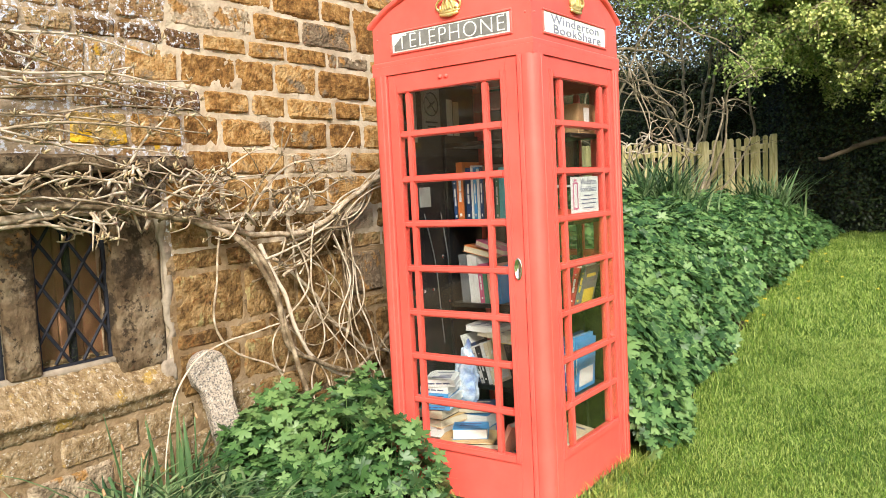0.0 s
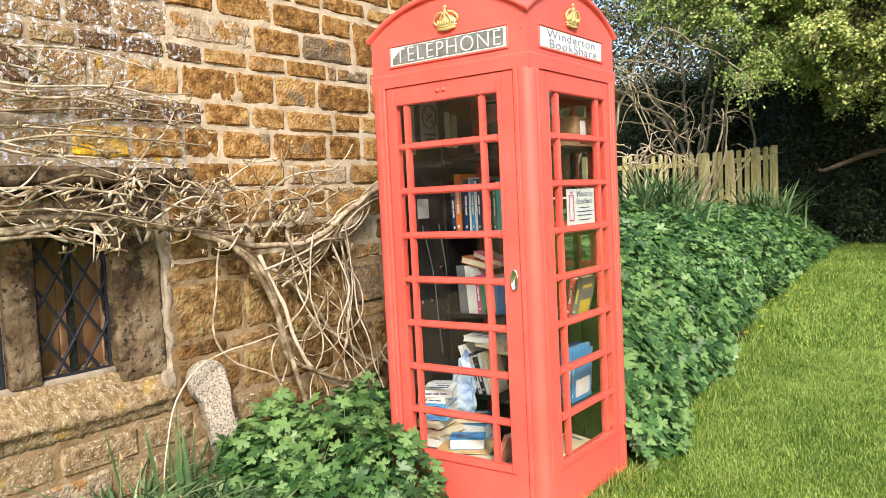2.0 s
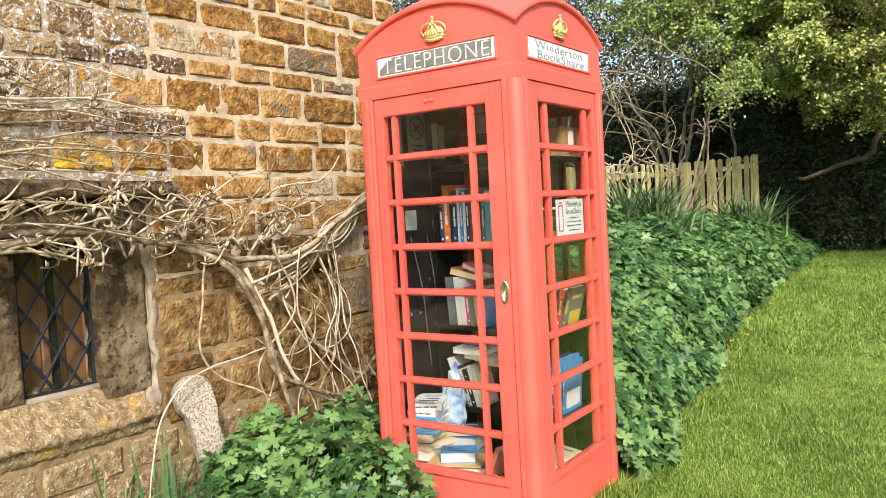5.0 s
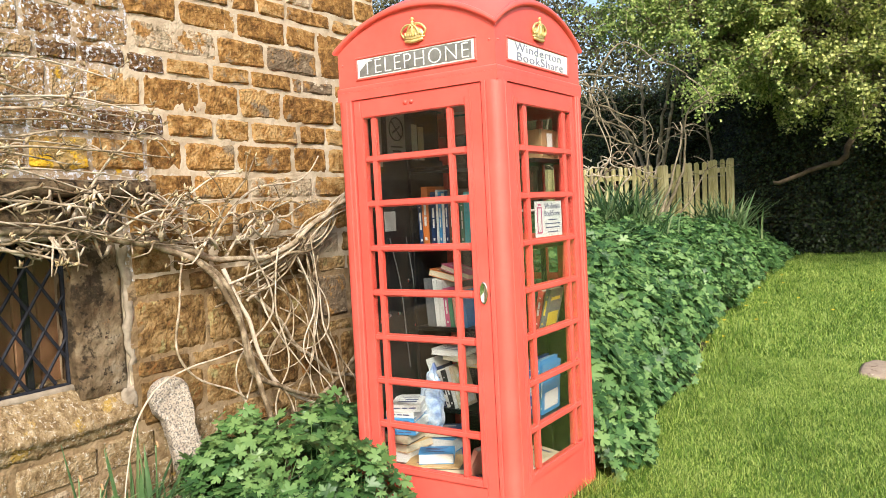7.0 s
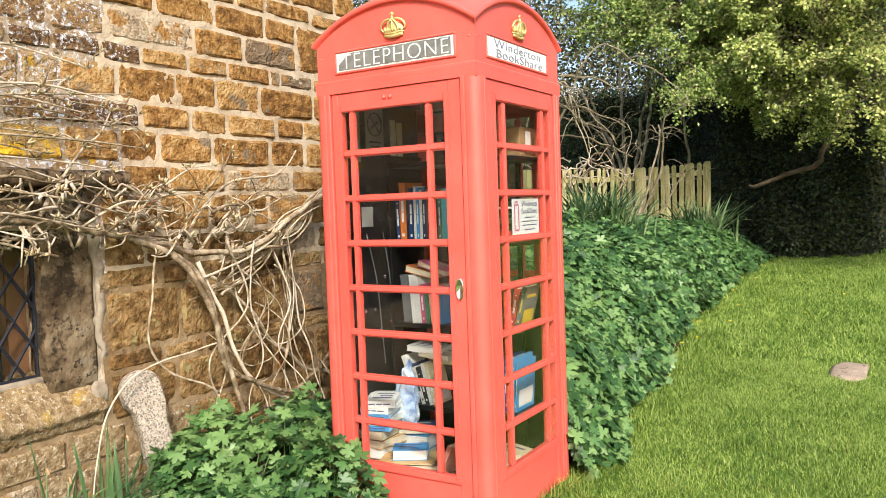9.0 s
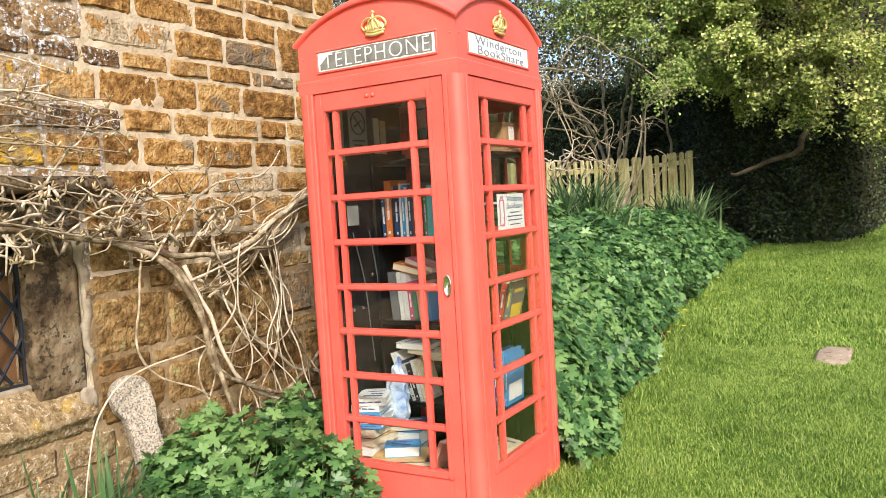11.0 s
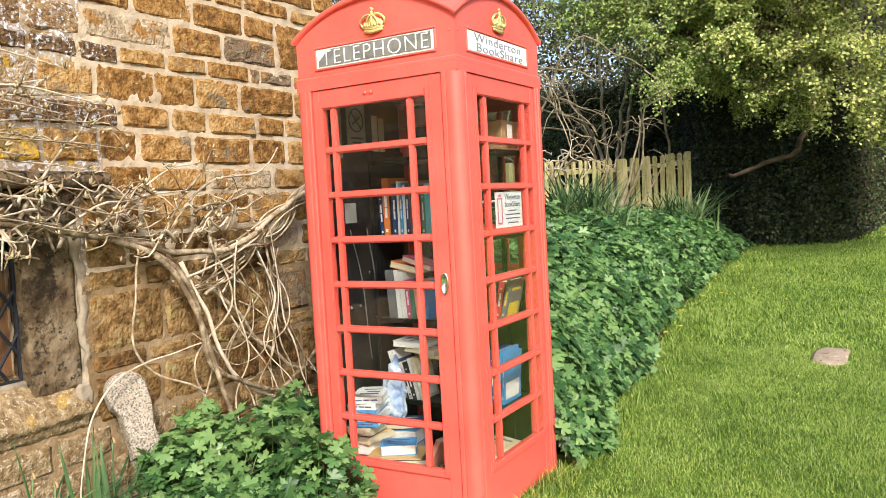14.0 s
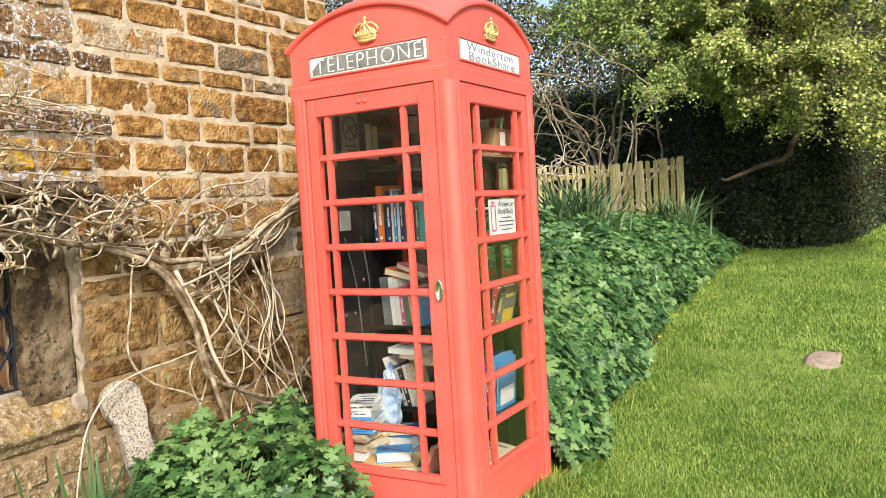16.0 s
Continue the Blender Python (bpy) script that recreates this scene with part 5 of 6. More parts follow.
CLUMPS = ((-0.58, -0.64, 0.46, 0.36, 0.56), (-0.27, -0.66, 0.28, 0.24, 0.47), (-0.78, -0.25, 0.26, 0.48, 0.52), (-0.84, -0.80, 0.24, 0.26, 0.58), (-0.55, -0.95, 0.36, 0.22, 0.34), (-0.62, -0.42, 0.22, 0.2, 0.54), (-0.80, -1.00, 0.22, 0.20, 0.52))


def clump_leaves(count, seed, lo, hi, out=1.0):
    r = np.random.default_rng(seed)
    pos, nrm = [], []
    while len(pos) < count:
        cx, cy, rx, ry, h = CLUMPS[r.integers(len(CLUMPS))]
        a, t = r.uniform(0, 2 * math.pi), math.acos(r.uniform(0.0, 1))
        n = np.array((math.sin(t) * math.cos(a), math.sin(t) * math.sin(a), math.cos(t)))
        k = r.uniform(0.80, 1.06) * out
        p = np.array((cx + rx * n[0] * k, cy + ry * n[1] * k, 0.03 + h * n[2] * k))
        if p[1] > -0.47 and p[0] > -0.49 or p[0] < -1.04 or p[2] < 0.03:
            continue
        if any((p[0] - c[0]) ** 2 / c[2] ** 2 + (p[1] - c[1]) ** 2 / c[3] ** 2 + (p[2] - .03) ** 2 / c[4] ** 2 < 0.55 for c in CLUMPS):
            continue
        pos.append(p)
        nrm.append(n * 0.7 + np.array((0.1, -0.15, 0.55)))
    pos, nrm = np.array(pos), np.array(nrm) + r.normal(size=(count, 3)) * 0.44
    return frames_of(pos, nrm, r.uniform(lo, hi, count), r)


front = empty("front_plants", "clump of lobed green leaves beside the telephone box door", "plants")
ob = link("foliage", scatter("foliage", LV, LF, clump_leaves(1900, 21, 0.036, 0.064)), LEAF, front)
tagged(ob, kind="stuff")
leaf_me = mesh_of("leaf", LV, LF)
leaf_me.polygons.foreach_set("use_smooth", [True] * len(leaf_me.polygons))
for M in clump_leaves(260, 22, 0.045, 0.070, 1.04):
    ob = link("leaf", leaf_me, LEAF, front)
    ob.matrix_world = Matrix(M.tolist())
V, F = [], []
for M in clump_leaves(170, 23, 0.03, 0.05, 0.98):
    p = Vector(M[:3, 3])
    c = min(CLUMPS, key=lambda c: (p.x - c[0]) ** 2 + (p.y - c[1]) ** 2)
    q = Vector((c[0], c[1], 0.03)).lerp(p, 0.35)
    q.z = 0.04
    tube(V, F, [q, q.lerp(p, 0.6) + Vector((0, 0, 0.06)), p], 0.0035, 0.002, 4, 0, 0.08)
ob = link("stalk_mass", mesh_of("stalk_mass", V, F), LEAF, front)
tagged(ob, kind="stuff")


# ---- strap-leaved clumps ----
def straps(name, at, count, length, spread, width, seed, label, droop=0.5, area=(0.1, 0.1), material=None, keep=60):
    r = random.Random(seed)
    ob = empty(name, label, "plant")
    V2, F2 = [], []
    for k in range(count):
        a = r.uniform(0, 2 * math.pi)
        L = length * r.uniform(0.55, 1.1)
        w = width * r.uniform(0.7, 1.2)
        bx, by = at[0] + r.gauss(0, area[0]), at[1] + r.gauss(0, area[1])
        out = spread * r.uniform(0.25, 1.2)
        dp = droop * (r.uniform(0.1, 1.2) if droop < 0.45 else r.uniform(0.6, 1.25))
        side = Vector((-math.sin(a), math.cos(a), 0))
        V, F, n = [], [], 7
        tw = r.uniform(-0.6, 0.6)
        for i in range(n + 1):
            t = i / n
            c = Vector((bx + math.cos(a) * out * L * t ** 1.3, by + math.sin(a) * out * L * t ** 1.3, at[2] + L * (t - dp * t ** 2.2)))
            s = (side * math.cos(tw * t) + Vector((0, 0, 1)) * math.sin(tw * t)) * w * (1 - t ** 4) ** 0.8
            up = Vector((math.cos(a), math.sin(a), 0)) * w * -0.25
            V += [c - s, c + up, c + s]
        for i in range(n):
            for j in range(2):
                F.append((i * 3 + j, i * 3 + j + 1, i * 3 + j + 4, i * 3 + j + 3))
        if k < keep:
            link("leaf_blade", mesh_of("leaf_blade", V, F), material or STRAP, ob, smooth=True)
        else:
            b = len(V2)
            V2 += V
            F2 += [tuple(b + q for q in f) for f in F]
    if V2:
        tagged(link("foliage", mesh_of("foliage", V2, F2), material or STRAP, ob, smooth=True), kind="stuff")
    return ob


straps("iris_clump", (-1.14, 5.1, 1.10), 360, 0.74, 0.78, 0.011, 31, "clump of upright strap-like green leaves by the fence", 0.43, (0.18, 0.18))
straps("iris_clump", (-0.70, 7.9, 0.90), 320, 0.72, 0.80, 0.013, 32, "clump of strap-like green leaves by the end of the fence", 0.44, (0.18, 0.18))
for k, (x, y, n, L, sp, dr, lab) in enumerate((
        (-0.78, -1.62, 270, 0.54, 0.75, 0.50, "clump of long drooping daffodil leaves under the window"), (-0.58, -1.36, 300, 0.48, 0.85, 0.60, "spreading clump of drooping daffodil leaves in the border"),
        (-0.66, -1.90, 250, 0.50, 0.80, 0.55, "clump of drooping daffodil leaves in the border"), (-0.42, -1.62, 250, 0.44, 0.85, 0.60, "low spreading clump of daffodil leaves at the border edge"),
        (-0.40, -1.16, 190, 0.40, 0.95, 0.70, "arching daffodil leaves beside the leafy plants"))):
    straps("daffodil_clump", (x, y, 0.0), n, L * 1.42, sp * 1.0, 0.0085, 330 + k, lab, dr * 1.05, (0.12, 0.15), keep=50)
straps("daffodil_clump", (-0.86, -1.36, 0.02), 14, 0.66, 0.14, 0.013, 35, "few tall upright strap leaves against the wall", 0.08, (0.05, 0.10), keep=14)
straps("dry_stalks", (-0.70, -1.38, 0.02), 40, 0.30, 1.1, 0.004, 36, "dry straw-coloured stalks lying in the border", 0.6, (0.12, 0.16), STRAW, keep=40)


# ---- withered flower stalks ----
def flower_stalk(x, y, h, lean):
    ob = empty("flower_stalk", "thin green daffodil stalk with a withered papery head", "flower stalk", "withered daffodil stalks")
    z = gz(x, y) - 0.02
    V, F = [], []
    tube(V, F, [(x, y, z), (x + lean * 0.4, y + lean * 0.3, z + h * 0.6), (x + lean, y + lean * 0.8, z + h)], 0.0042, 0.0030, 6, 0.0, 0.05)
    link("stem", mesh_of("stem", V, F), STRAP, ob, smooth=True)
    V, F = [], []
    tube(V, F, [(x + lean, y + lean * 0.8, z + h - 0.004), (x + lean + 0.014, y + lean * 0.8 - 0.006, z + h + 0.014), (x + lean + 0.030, y + lean * 0.8 - 0.010, z + h - 0.006)], 0.003, 0.006, 6, 0.006, 0.008, h)
    link("withered_head", mesh_of("withered_head", V, F), BROWNCARD, ob, "dry brown papery flower head", True)


for x, y, h, lean in ((-0.80, -1.66, 0.60, 0.01), (-0.78, -1.60, 0.55, 0.02), (-0.74, -1.74, 0.46, -0.02), (-0.70, -1.50, 0.40, 0.03), (-0.68, -1.82, 0.36, 0.02), (-0.62, -1.44, 0.34, -0.02), (-0.82, -1.30, 0.62, 0.01), (-0.60, -1.62, 0.38, 0.03)):
    flower_stalk(x, y, h, lean)


# ---- picket fence ----
def picket(h, lean):
    bm = bmesh.new()
    w, t = 0.036, 0.010
    P = [(-w, 0), (w, 0), (w, h - 0.03), (w * 0.62, h - 0.008), (0, h), (-w * 0.62, h - 0.008), (-w, h - 0.03)]
    a, b = [bm.verts.new((x, -t, z)) for x, z in P], [bm.verts.new((x, t, z)) for x, z in P]
    bm.faces.new(a)
    bm.faces.new(b[::-1])
    for k in range(len(P)):
        bm.faces.new((a[k], b[k], b[(k + 1) % len(P)], a[(k + 1) % len(P)]))
    bmesh.ops.recalc_face_normals(bm, faces=bm.faces)
    me = bpy.data.meshes.new("picket")
    bm.to_mesh(me)
    bm.free()
    return me


def fence(p0, p1, z0, z1, label, post_end, gap=0.09):
    fr = random.Random(int(p0[0] * 100))
    ob = empty("picket_fence", label, "fence", "garden fence")
    d = Vector((p1[0] - p0[0], p1[1] - p0[1], 0))
    L = d.length
    ang = math.degrees(math.atan2(d.y, d.x))
    n = int(L / gap)
    me = picket(1.05, 0)
    for k in range(n):
        t = (k + 0.5) / n
        p = link("picket", me, FENCEWOOD, ob)
        p.matrix_world = pose(p0[0] + d.x * t, p0[1] + d.y * t, z0 + (z1 - z0) * t + fr.uniform(-.012, .012), fr.uniform(-1, 1), fr.uniform(-1.6, 1.6), ang)
    for z in (0.30, 0.88):
        bm = bmesh.new()
        box(bm, (0, 0.012, z - 0.035), (L, 0.045, z + 0.035), 0.004)
        r = part("rail", bm, FENCEWOOD, ob)
        r.matrix_world = pose(p0[0], p0[1], z0, 0, -math.degrees(math.atan2(z1 - z0, L)), ang)
    for t in post_end:
        bm = bmesh.new()
        box(bm, (-0.042, -0.02, -0.6), (0.042, 0.07, 1.055), 0.006)
        r = part("post", bm, FENCEWOOD, ob)
        r.matrix_world = pose(p0[0] + d.x * t, p0[1] + d.y * t, z0 + (z1 - z0) * t, 0, 0, ang)


fence((-1.88, 9.07), (-0.95, 9.53), 1.00, 1.06, "weathered greenish picket fence ending in a post", (1.0,))
fence((-2.75, 6.7), (-1.90, 9.05), 0.96, 1.00, "weathered greenish picket fence overgrown with bare stems", (0.0, 1.0), 0.15)


# ---- shrubs, hedge and trees ----
def bush(name, label, bases, material, seed, reach, height, count, lean, r0=0.02, twigs=4, category="shrub"):
    r = random.Random(seed)
    ob = empty(name, label, category)
    V2, F2 = [], []
    tips = []
    for k in range(count):
        b = r.choice(bases)
        a = r.uniform(0, 2 * math.pi)
        h = height * r.uniform(0.6, 1.1)
        o = reach * r.uniform(0.2, 1.0)
        e = Vector((b[0] + lean[0] * h + math.cos(a) * o, b[1] + lean[1] * h + math.sin(a) * o * 0.6, b[2] + h))
        s = Vector(b) + Vector((r.uniform(-.2, .2), r.uniform(-.15, .15), 0))
        m1 = s.lerp(e, 0.4) + Vector((r.uniform(-.15, .15), r.uniform(-.1, .1), 0.12 * h))
        m2 = s.lerp(e, 0.75) + Vector((r.uniform(-.2, .2), r.uniform(-.1, .1), 0.14 * h))
        V, F = [], []
        rad = r0 * r.uniform(0.5, 1.1)
        tube(V, F, [s, m1, m2, e], rad, rad * 0.3, 6, 0.04, 0.1, k)
        link("branch", mesh_of("branch", V, F), material, ob, smooth=True)
        for j in range(twigs):
            t = r.uniform(0.35, 1)
            q = m1.lerp(m2, (t - .35) / .4) if t < 0.75 else m2.lerp(e, (t - .75) / .25)
            w = q + Vector((r.uniform(-.45, .45), r.uniform(-.3, .3), r.uniform(-.25, .4))) * reach * 0.6
            tube(V2, F2, [q, q.lerp(w, .5) + Vector((0, 0, .05)), w], rad * 0.35, 0.002, 4, 0.05, 0.1, k + j)
            tips.append(w)
            for _ in range(2):
                w2 = w.lerp(q, r.uniform(0, .6))
                w3 = w2 + Vector((r.uniform(-.2, .2), r.uniform(-.15, .15), r.uniform(-.15, .2)))
                tube(V2, F2, [w2, w3], 0.003, 0.0015, 3, 0.03, 0.08, j)
                tips.append(w3)
    tagged(link("twig_mass", mesh_of("twig_mass", V2, F2), material, ob, smooth=True), kind="stuff")
    return ob, tips


sh, tips1 = bush("bare_shrub", "leafless grey shrub arching over the fence", [(-1.55, 6.9, 0.9), (-1.35, 7.4, 0.9), (-2.1, 6.6, 0.9)], GREYBARK, 41, 1.4, 1.7, 6, (0.05, -0.10), 0.026, 5)
sh2, tips2 = bush("bare_tree", "tall bare tree with pale grey branches behind the fence", [(-2.4, 10.3, 0.6), (-1.2, 10.4, 0.6)], GREYBARK, 42, 1.9, 4.6, 8, (0.02, -0.05), 0.045, 9, "tree")
# long arching boughs over the fence
ab = empty("arching_shrub", "grey shrub with long bare boughs arching over the bank", "shrub")
ar = random.Random(77)
for k in range(5):
    s = Vector((-2.0 + ar.uniform(-.25, .25), 5.2 + ar.uniform(-.4, .5), 1.1))
    e = Vector((-0.62 + ar.uniform(-.5, .35), 4.8 + ar.uniform(-.3, .5), 2.35 + ar.uniform(-.35, .75)))
    top = Vector((s.x + (e.x - s.x) * 0.5, s.y + (e.y - s.y) * .5, max(e.z, 2.5) + ar.uniform(.1, .45)))
    V, F = [], []
    tube(V, F, [s, s.lerp(top, .6) + Vector((-.08, 0, .15)), top, top.lerp(e, .55) + Vector((0, 0, .05)), e], ar.uniform(0.014, 0.022), 0.006, 7, 0.06, 0.08, k)
    for j in range(4):
        q = top.lerp(e, ar.uniform(.1, 1))
        w = q + Vector((ar.uniform(-.3, .35), ar.uniform(-.2, .2), ar.uniform(-.35, .3)))
        tube(V, F, [q, q.lerp(w, .5) + Vector((0, 0, .05)), w], 0.008, 0.003, 5, 0.03, 0.08, j)
    link("bough", mesh_of("bough", V, F), GREYBARK, ab, smooth=True)
# paler boughs that sweep out almost level and fork at their ends
for k in range(5):
    s = Vector((-1.95 + ar.uniform(-.1, .1), 5.1 + ar.uniform(-.2, .2), 2.28 + 0.16 * k + ar.uniform(-.05, .05)))
    e = Vector((-0.95 + ar.uniform(-.25, .35), 4.9 + ar.uniform(-.2, .3), s.z - ar.uniform(0.0, .35)))
    m = s.lerp(e, .5) + Vector((0, 0, ar.uniform(.06, .18)))
    V, F = [], []
    tube(V, F, [s, s.lerp(m, .5) + Vector((0, 0, .06)), m, m.lerp(e, .6) + Vector((0, 0, .04)), e], ar.uniform(0.013, 0.019), 0.007, 7, 0.05, 0.07, 30 + k)
    for j in range(4):
        q = s.lerp(e, ar.uniform(.4, 1))
        q.z = s.lerp(m, 1).z * 0.4 + q.z * 0.6
        w = q + Vector((ar.uniform(-.05, .32), ar.uniform(-.15, .15), ar.uniform(-.28, .22)))
        tube(V, F, [q, q.lerp(w, .5) + Vector((0, 0, .04)), w], 0.007, 0.003, 5, 0.03, 0.06, 50 + j)
    link("bough", mesh_of("bough", V, F), PALEBARK, ab, smooth=True)
# rambler over the fence
V, F = [], []
dr = random.Random(8)
dv = empty("fence_rambler", "dry tan climber stems tangled over the fence top", "climber")
for k in range(15):
    y = dr.uniform(6.8, 9.1)
    x = -1.90 + (y - 9.05) * 0.36 + dr.uniform(-.05, .1)
    z = 1.98 + dr.uniform(-.1, .15)
    V, F = [], []
    tube(V, F, [(x, y, z - .25), (x + dr.uniform(-.1, .2), y + dr.uniform(-.2, .2), z + .05), (x + dr.uniform(0, .5), y + dr.uniform(-.5, .2), z + dr.uniform(-.1, .35)), (x + dr.uniform(0, .8), y + dr.uniform(-.5, .2), z + dr.uniform(-.3, .5))], 0.016, 0.006, 5, 0.08, 0.08, k)
    link("stem", mesh_of("stem", V, F), BARK, dv, smooth=True)

oval_v = [(0, 0, 0), (0.28, 0.30, 0.06), (-0.28, 0.30, 0.06), (0.24, 0.70, 0.02), (-0.24, 0.70, 0.02), (0, 1, -0.08)]


def hedge_y(x, z):
    return max(0.0, min(5.0, (x - 1.36) * 6.0)) + (9.75 if x > -0.9 else 9.75 + min(1.3, (-0.9 - x) * 1.6)) + 0.05 * x * x * (x > 0) * 0.2 + 0.35 * noise.noise(Vector((x * 0.6, z * 0.6, 2))) + 0.16 * noise.noise(Vector((x * 2, z * 2, 5))) + 0.05 * z


def tall(x, z):
    """The hedge is lower behind the fence."""
    return 0.2 + (z - 0.2) * float(np.interp(x, (-7, -2.5, -1.3), (0.74, 0.74, 1.0)))


def hedge():
    ob = empty("ivy_hedge", "tall hedge smothered in glossy ivy, leaf colour darkened for shade", "hedge")
    xs, zs = np.arange(-7, 9.01, 0.25), np.arange(0.2, 4.8, 0.25)
    V, n = [], len(xs)
    for z in zs:
        for x in xs:
            V.append((x, hedge_y(x, z) + 0.12, tall(x, z)))
    m = len(V)
    for z in zs:
        for x in xs:
            V.append((x, hedge_y(x, z) + 1.2, tall(x, z)))
    F = []
    for j in range(len(zs) - 1):
        for i in range(n - 1):
            a = j * n + i
            F.append((a, a + 1, a + n + 1, a + n))
            F.append((m + a, m + a + n, m + a + n + 1, m + a + 1))
    t = (len(zs) - 1) * n
    for i in range(n - 1):
        F.append((t + i, t + i + 1, m + t + i + 1, m + t + i))
    # smooth dark sheet put in for the shade between the ivy leaves
    link("hedge_core", mesh_of("hedge_core", V, F), SOIL_AND_SHADE, ob, "dark sheet inside the hedge standing in for its shade", True)
    r = np.random.default_rng(51)
    c = 68000
    x, z = r.uniform(-4.2, 3.8, c), 0.35 + 4.5 * r.random(c) ** 1.15
    pos = np.array([(a, hedge_y(a, b) + 0.10 - abs(r.normal()) * 0.10, tall(a, b) + r.normal() * .03) for a, b in zip(x, z)])
    nrm = np.tile((0.05, -0.8, 0.45), (c, 1)) + r.normal(size=(c, 3)) * 0.45
    lv = [(a * 1.3, b, cc) for a, b, cc in oval_v]
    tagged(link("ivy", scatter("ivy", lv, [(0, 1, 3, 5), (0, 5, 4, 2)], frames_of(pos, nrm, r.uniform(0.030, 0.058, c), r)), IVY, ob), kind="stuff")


hedge()


def tree():
    """Overhanging hawthorn: trunk and limbs in the hedge, a drooping ragged crown over the lawn."""
    ob = empty("hawthorn_tree", "large hawthorn in young yellow-green leaf overhanging the lawn", "tree")
    r = random.Random(61)
    def limb(pts, a, b, k, label=""):
        V, F = [], []
        tube(V, F, pts, a, b, 8, 0.10, 0.12, k)
        link("limb", mesh_of("limb", V, F), DARKBARK, ob, label, True)
    V, F = [], []
    tube(V, F, [(1.0, 10.5, 0.4), (1.05, 10.45, 1.5), (1.1, 10.4, 2.6), (1.1, 9.8, 4.2)], 0.16, 0.10, 10, 0.1, 0.2, 1)
    link("trunk", mesh_of("trunk", V, F), DARKBARK, ob, "", True)
    limb([(1.1, 10.3, 2.9), (0.90, 9.1, 2.40), (0.74, 8.6, 2.02), (0.58, 8.5, 1.88), (0.22, 8.45, 1.78), (-0.15, 8.4, 1.68)], 0.055, 0.03, 2, "brown limb sweeping low in front of the hedge")
    tips = []
    starts = [(0.9, 8.6, 3.0), (0.9, 8.6, 3.6), (0.9, 8.6, 4.2), (2.2, 9.0, 3.2), (-0.2, 9.2, 3.6)]
    # lower edge of the crown, set from its outline in the camera's view
    LOWX, LOWZ = (-2.1, -1.3, -0.87, -0.68, -0.33, -0.06, 0.22, 0.57, 0.93, 1.1, 1.22, 1.39, 1.5, 1.66, 1.9, 4.5), (3.7, 3.2, 2.85, 2.5, 2.42, 2.45, 2.16, 2.10, 2.10, 1.75, 1.95, 2.0, 1.9, 1.65, 1.6, 1.7)
    V2, F2 = [], []
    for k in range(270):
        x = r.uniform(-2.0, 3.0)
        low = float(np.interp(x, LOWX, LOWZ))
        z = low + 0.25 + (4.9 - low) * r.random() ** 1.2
        # each spray is scaled along its ray from the camera's eye, to fit that view
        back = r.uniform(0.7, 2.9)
        view_scale = 1 + back / 9.8
        e = Vector((2.05 + (x - 2.05) * view_scale, 6.45 + back, 1.52 + (z - 1.52) * view_scale))
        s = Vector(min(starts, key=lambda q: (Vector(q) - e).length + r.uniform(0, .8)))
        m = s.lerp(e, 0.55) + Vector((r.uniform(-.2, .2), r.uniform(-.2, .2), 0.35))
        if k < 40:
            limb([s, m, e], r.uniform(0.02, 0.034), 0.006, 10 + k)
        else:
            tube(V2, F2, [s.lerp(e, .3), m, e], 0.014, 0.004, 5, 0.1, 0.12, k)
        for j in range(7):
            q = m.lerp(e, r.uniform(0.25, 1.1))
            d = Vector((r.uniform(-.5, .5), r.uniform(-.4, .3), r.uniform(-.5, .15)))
            lowest = 1.52 + (low - 1.52) * view_scale
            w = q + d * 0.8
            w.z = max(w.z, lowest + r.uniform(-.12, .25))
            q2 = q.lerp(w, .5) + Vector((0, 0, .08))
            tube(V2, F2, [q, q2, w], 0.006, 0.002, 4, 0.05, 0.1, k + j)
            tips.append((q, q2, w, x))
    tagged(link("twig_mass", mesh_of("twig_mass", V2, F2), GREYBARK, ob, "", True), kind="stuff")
    rr = np.random.default_rng(62)
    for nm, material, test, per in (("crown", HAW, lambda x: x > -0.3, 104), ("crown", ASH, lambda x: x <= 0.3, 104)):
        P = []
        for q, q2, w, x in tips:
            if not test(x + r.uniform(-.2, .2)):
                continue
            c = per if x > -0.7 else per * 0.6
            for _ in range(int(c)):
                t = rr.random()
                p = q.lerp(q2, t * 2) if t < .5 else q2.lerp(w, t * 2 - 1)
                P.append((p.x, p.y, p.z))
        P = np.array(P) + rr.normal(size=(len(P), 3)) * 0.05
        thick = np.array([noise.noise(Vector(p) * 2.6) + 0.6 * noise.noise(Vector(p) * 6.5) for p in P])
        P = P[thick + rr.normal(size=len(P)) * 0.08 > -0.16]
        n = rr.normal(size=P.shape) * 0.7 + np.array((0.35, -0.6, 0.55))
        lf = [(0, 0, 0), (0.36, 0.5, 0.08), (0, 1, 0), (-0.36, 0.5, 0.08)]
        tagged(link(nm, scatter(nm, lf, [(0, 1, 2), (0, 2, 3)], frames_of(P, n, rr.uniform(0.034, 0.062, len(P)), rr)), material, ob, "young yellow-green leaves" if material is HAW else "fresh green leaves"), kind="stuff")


tree()


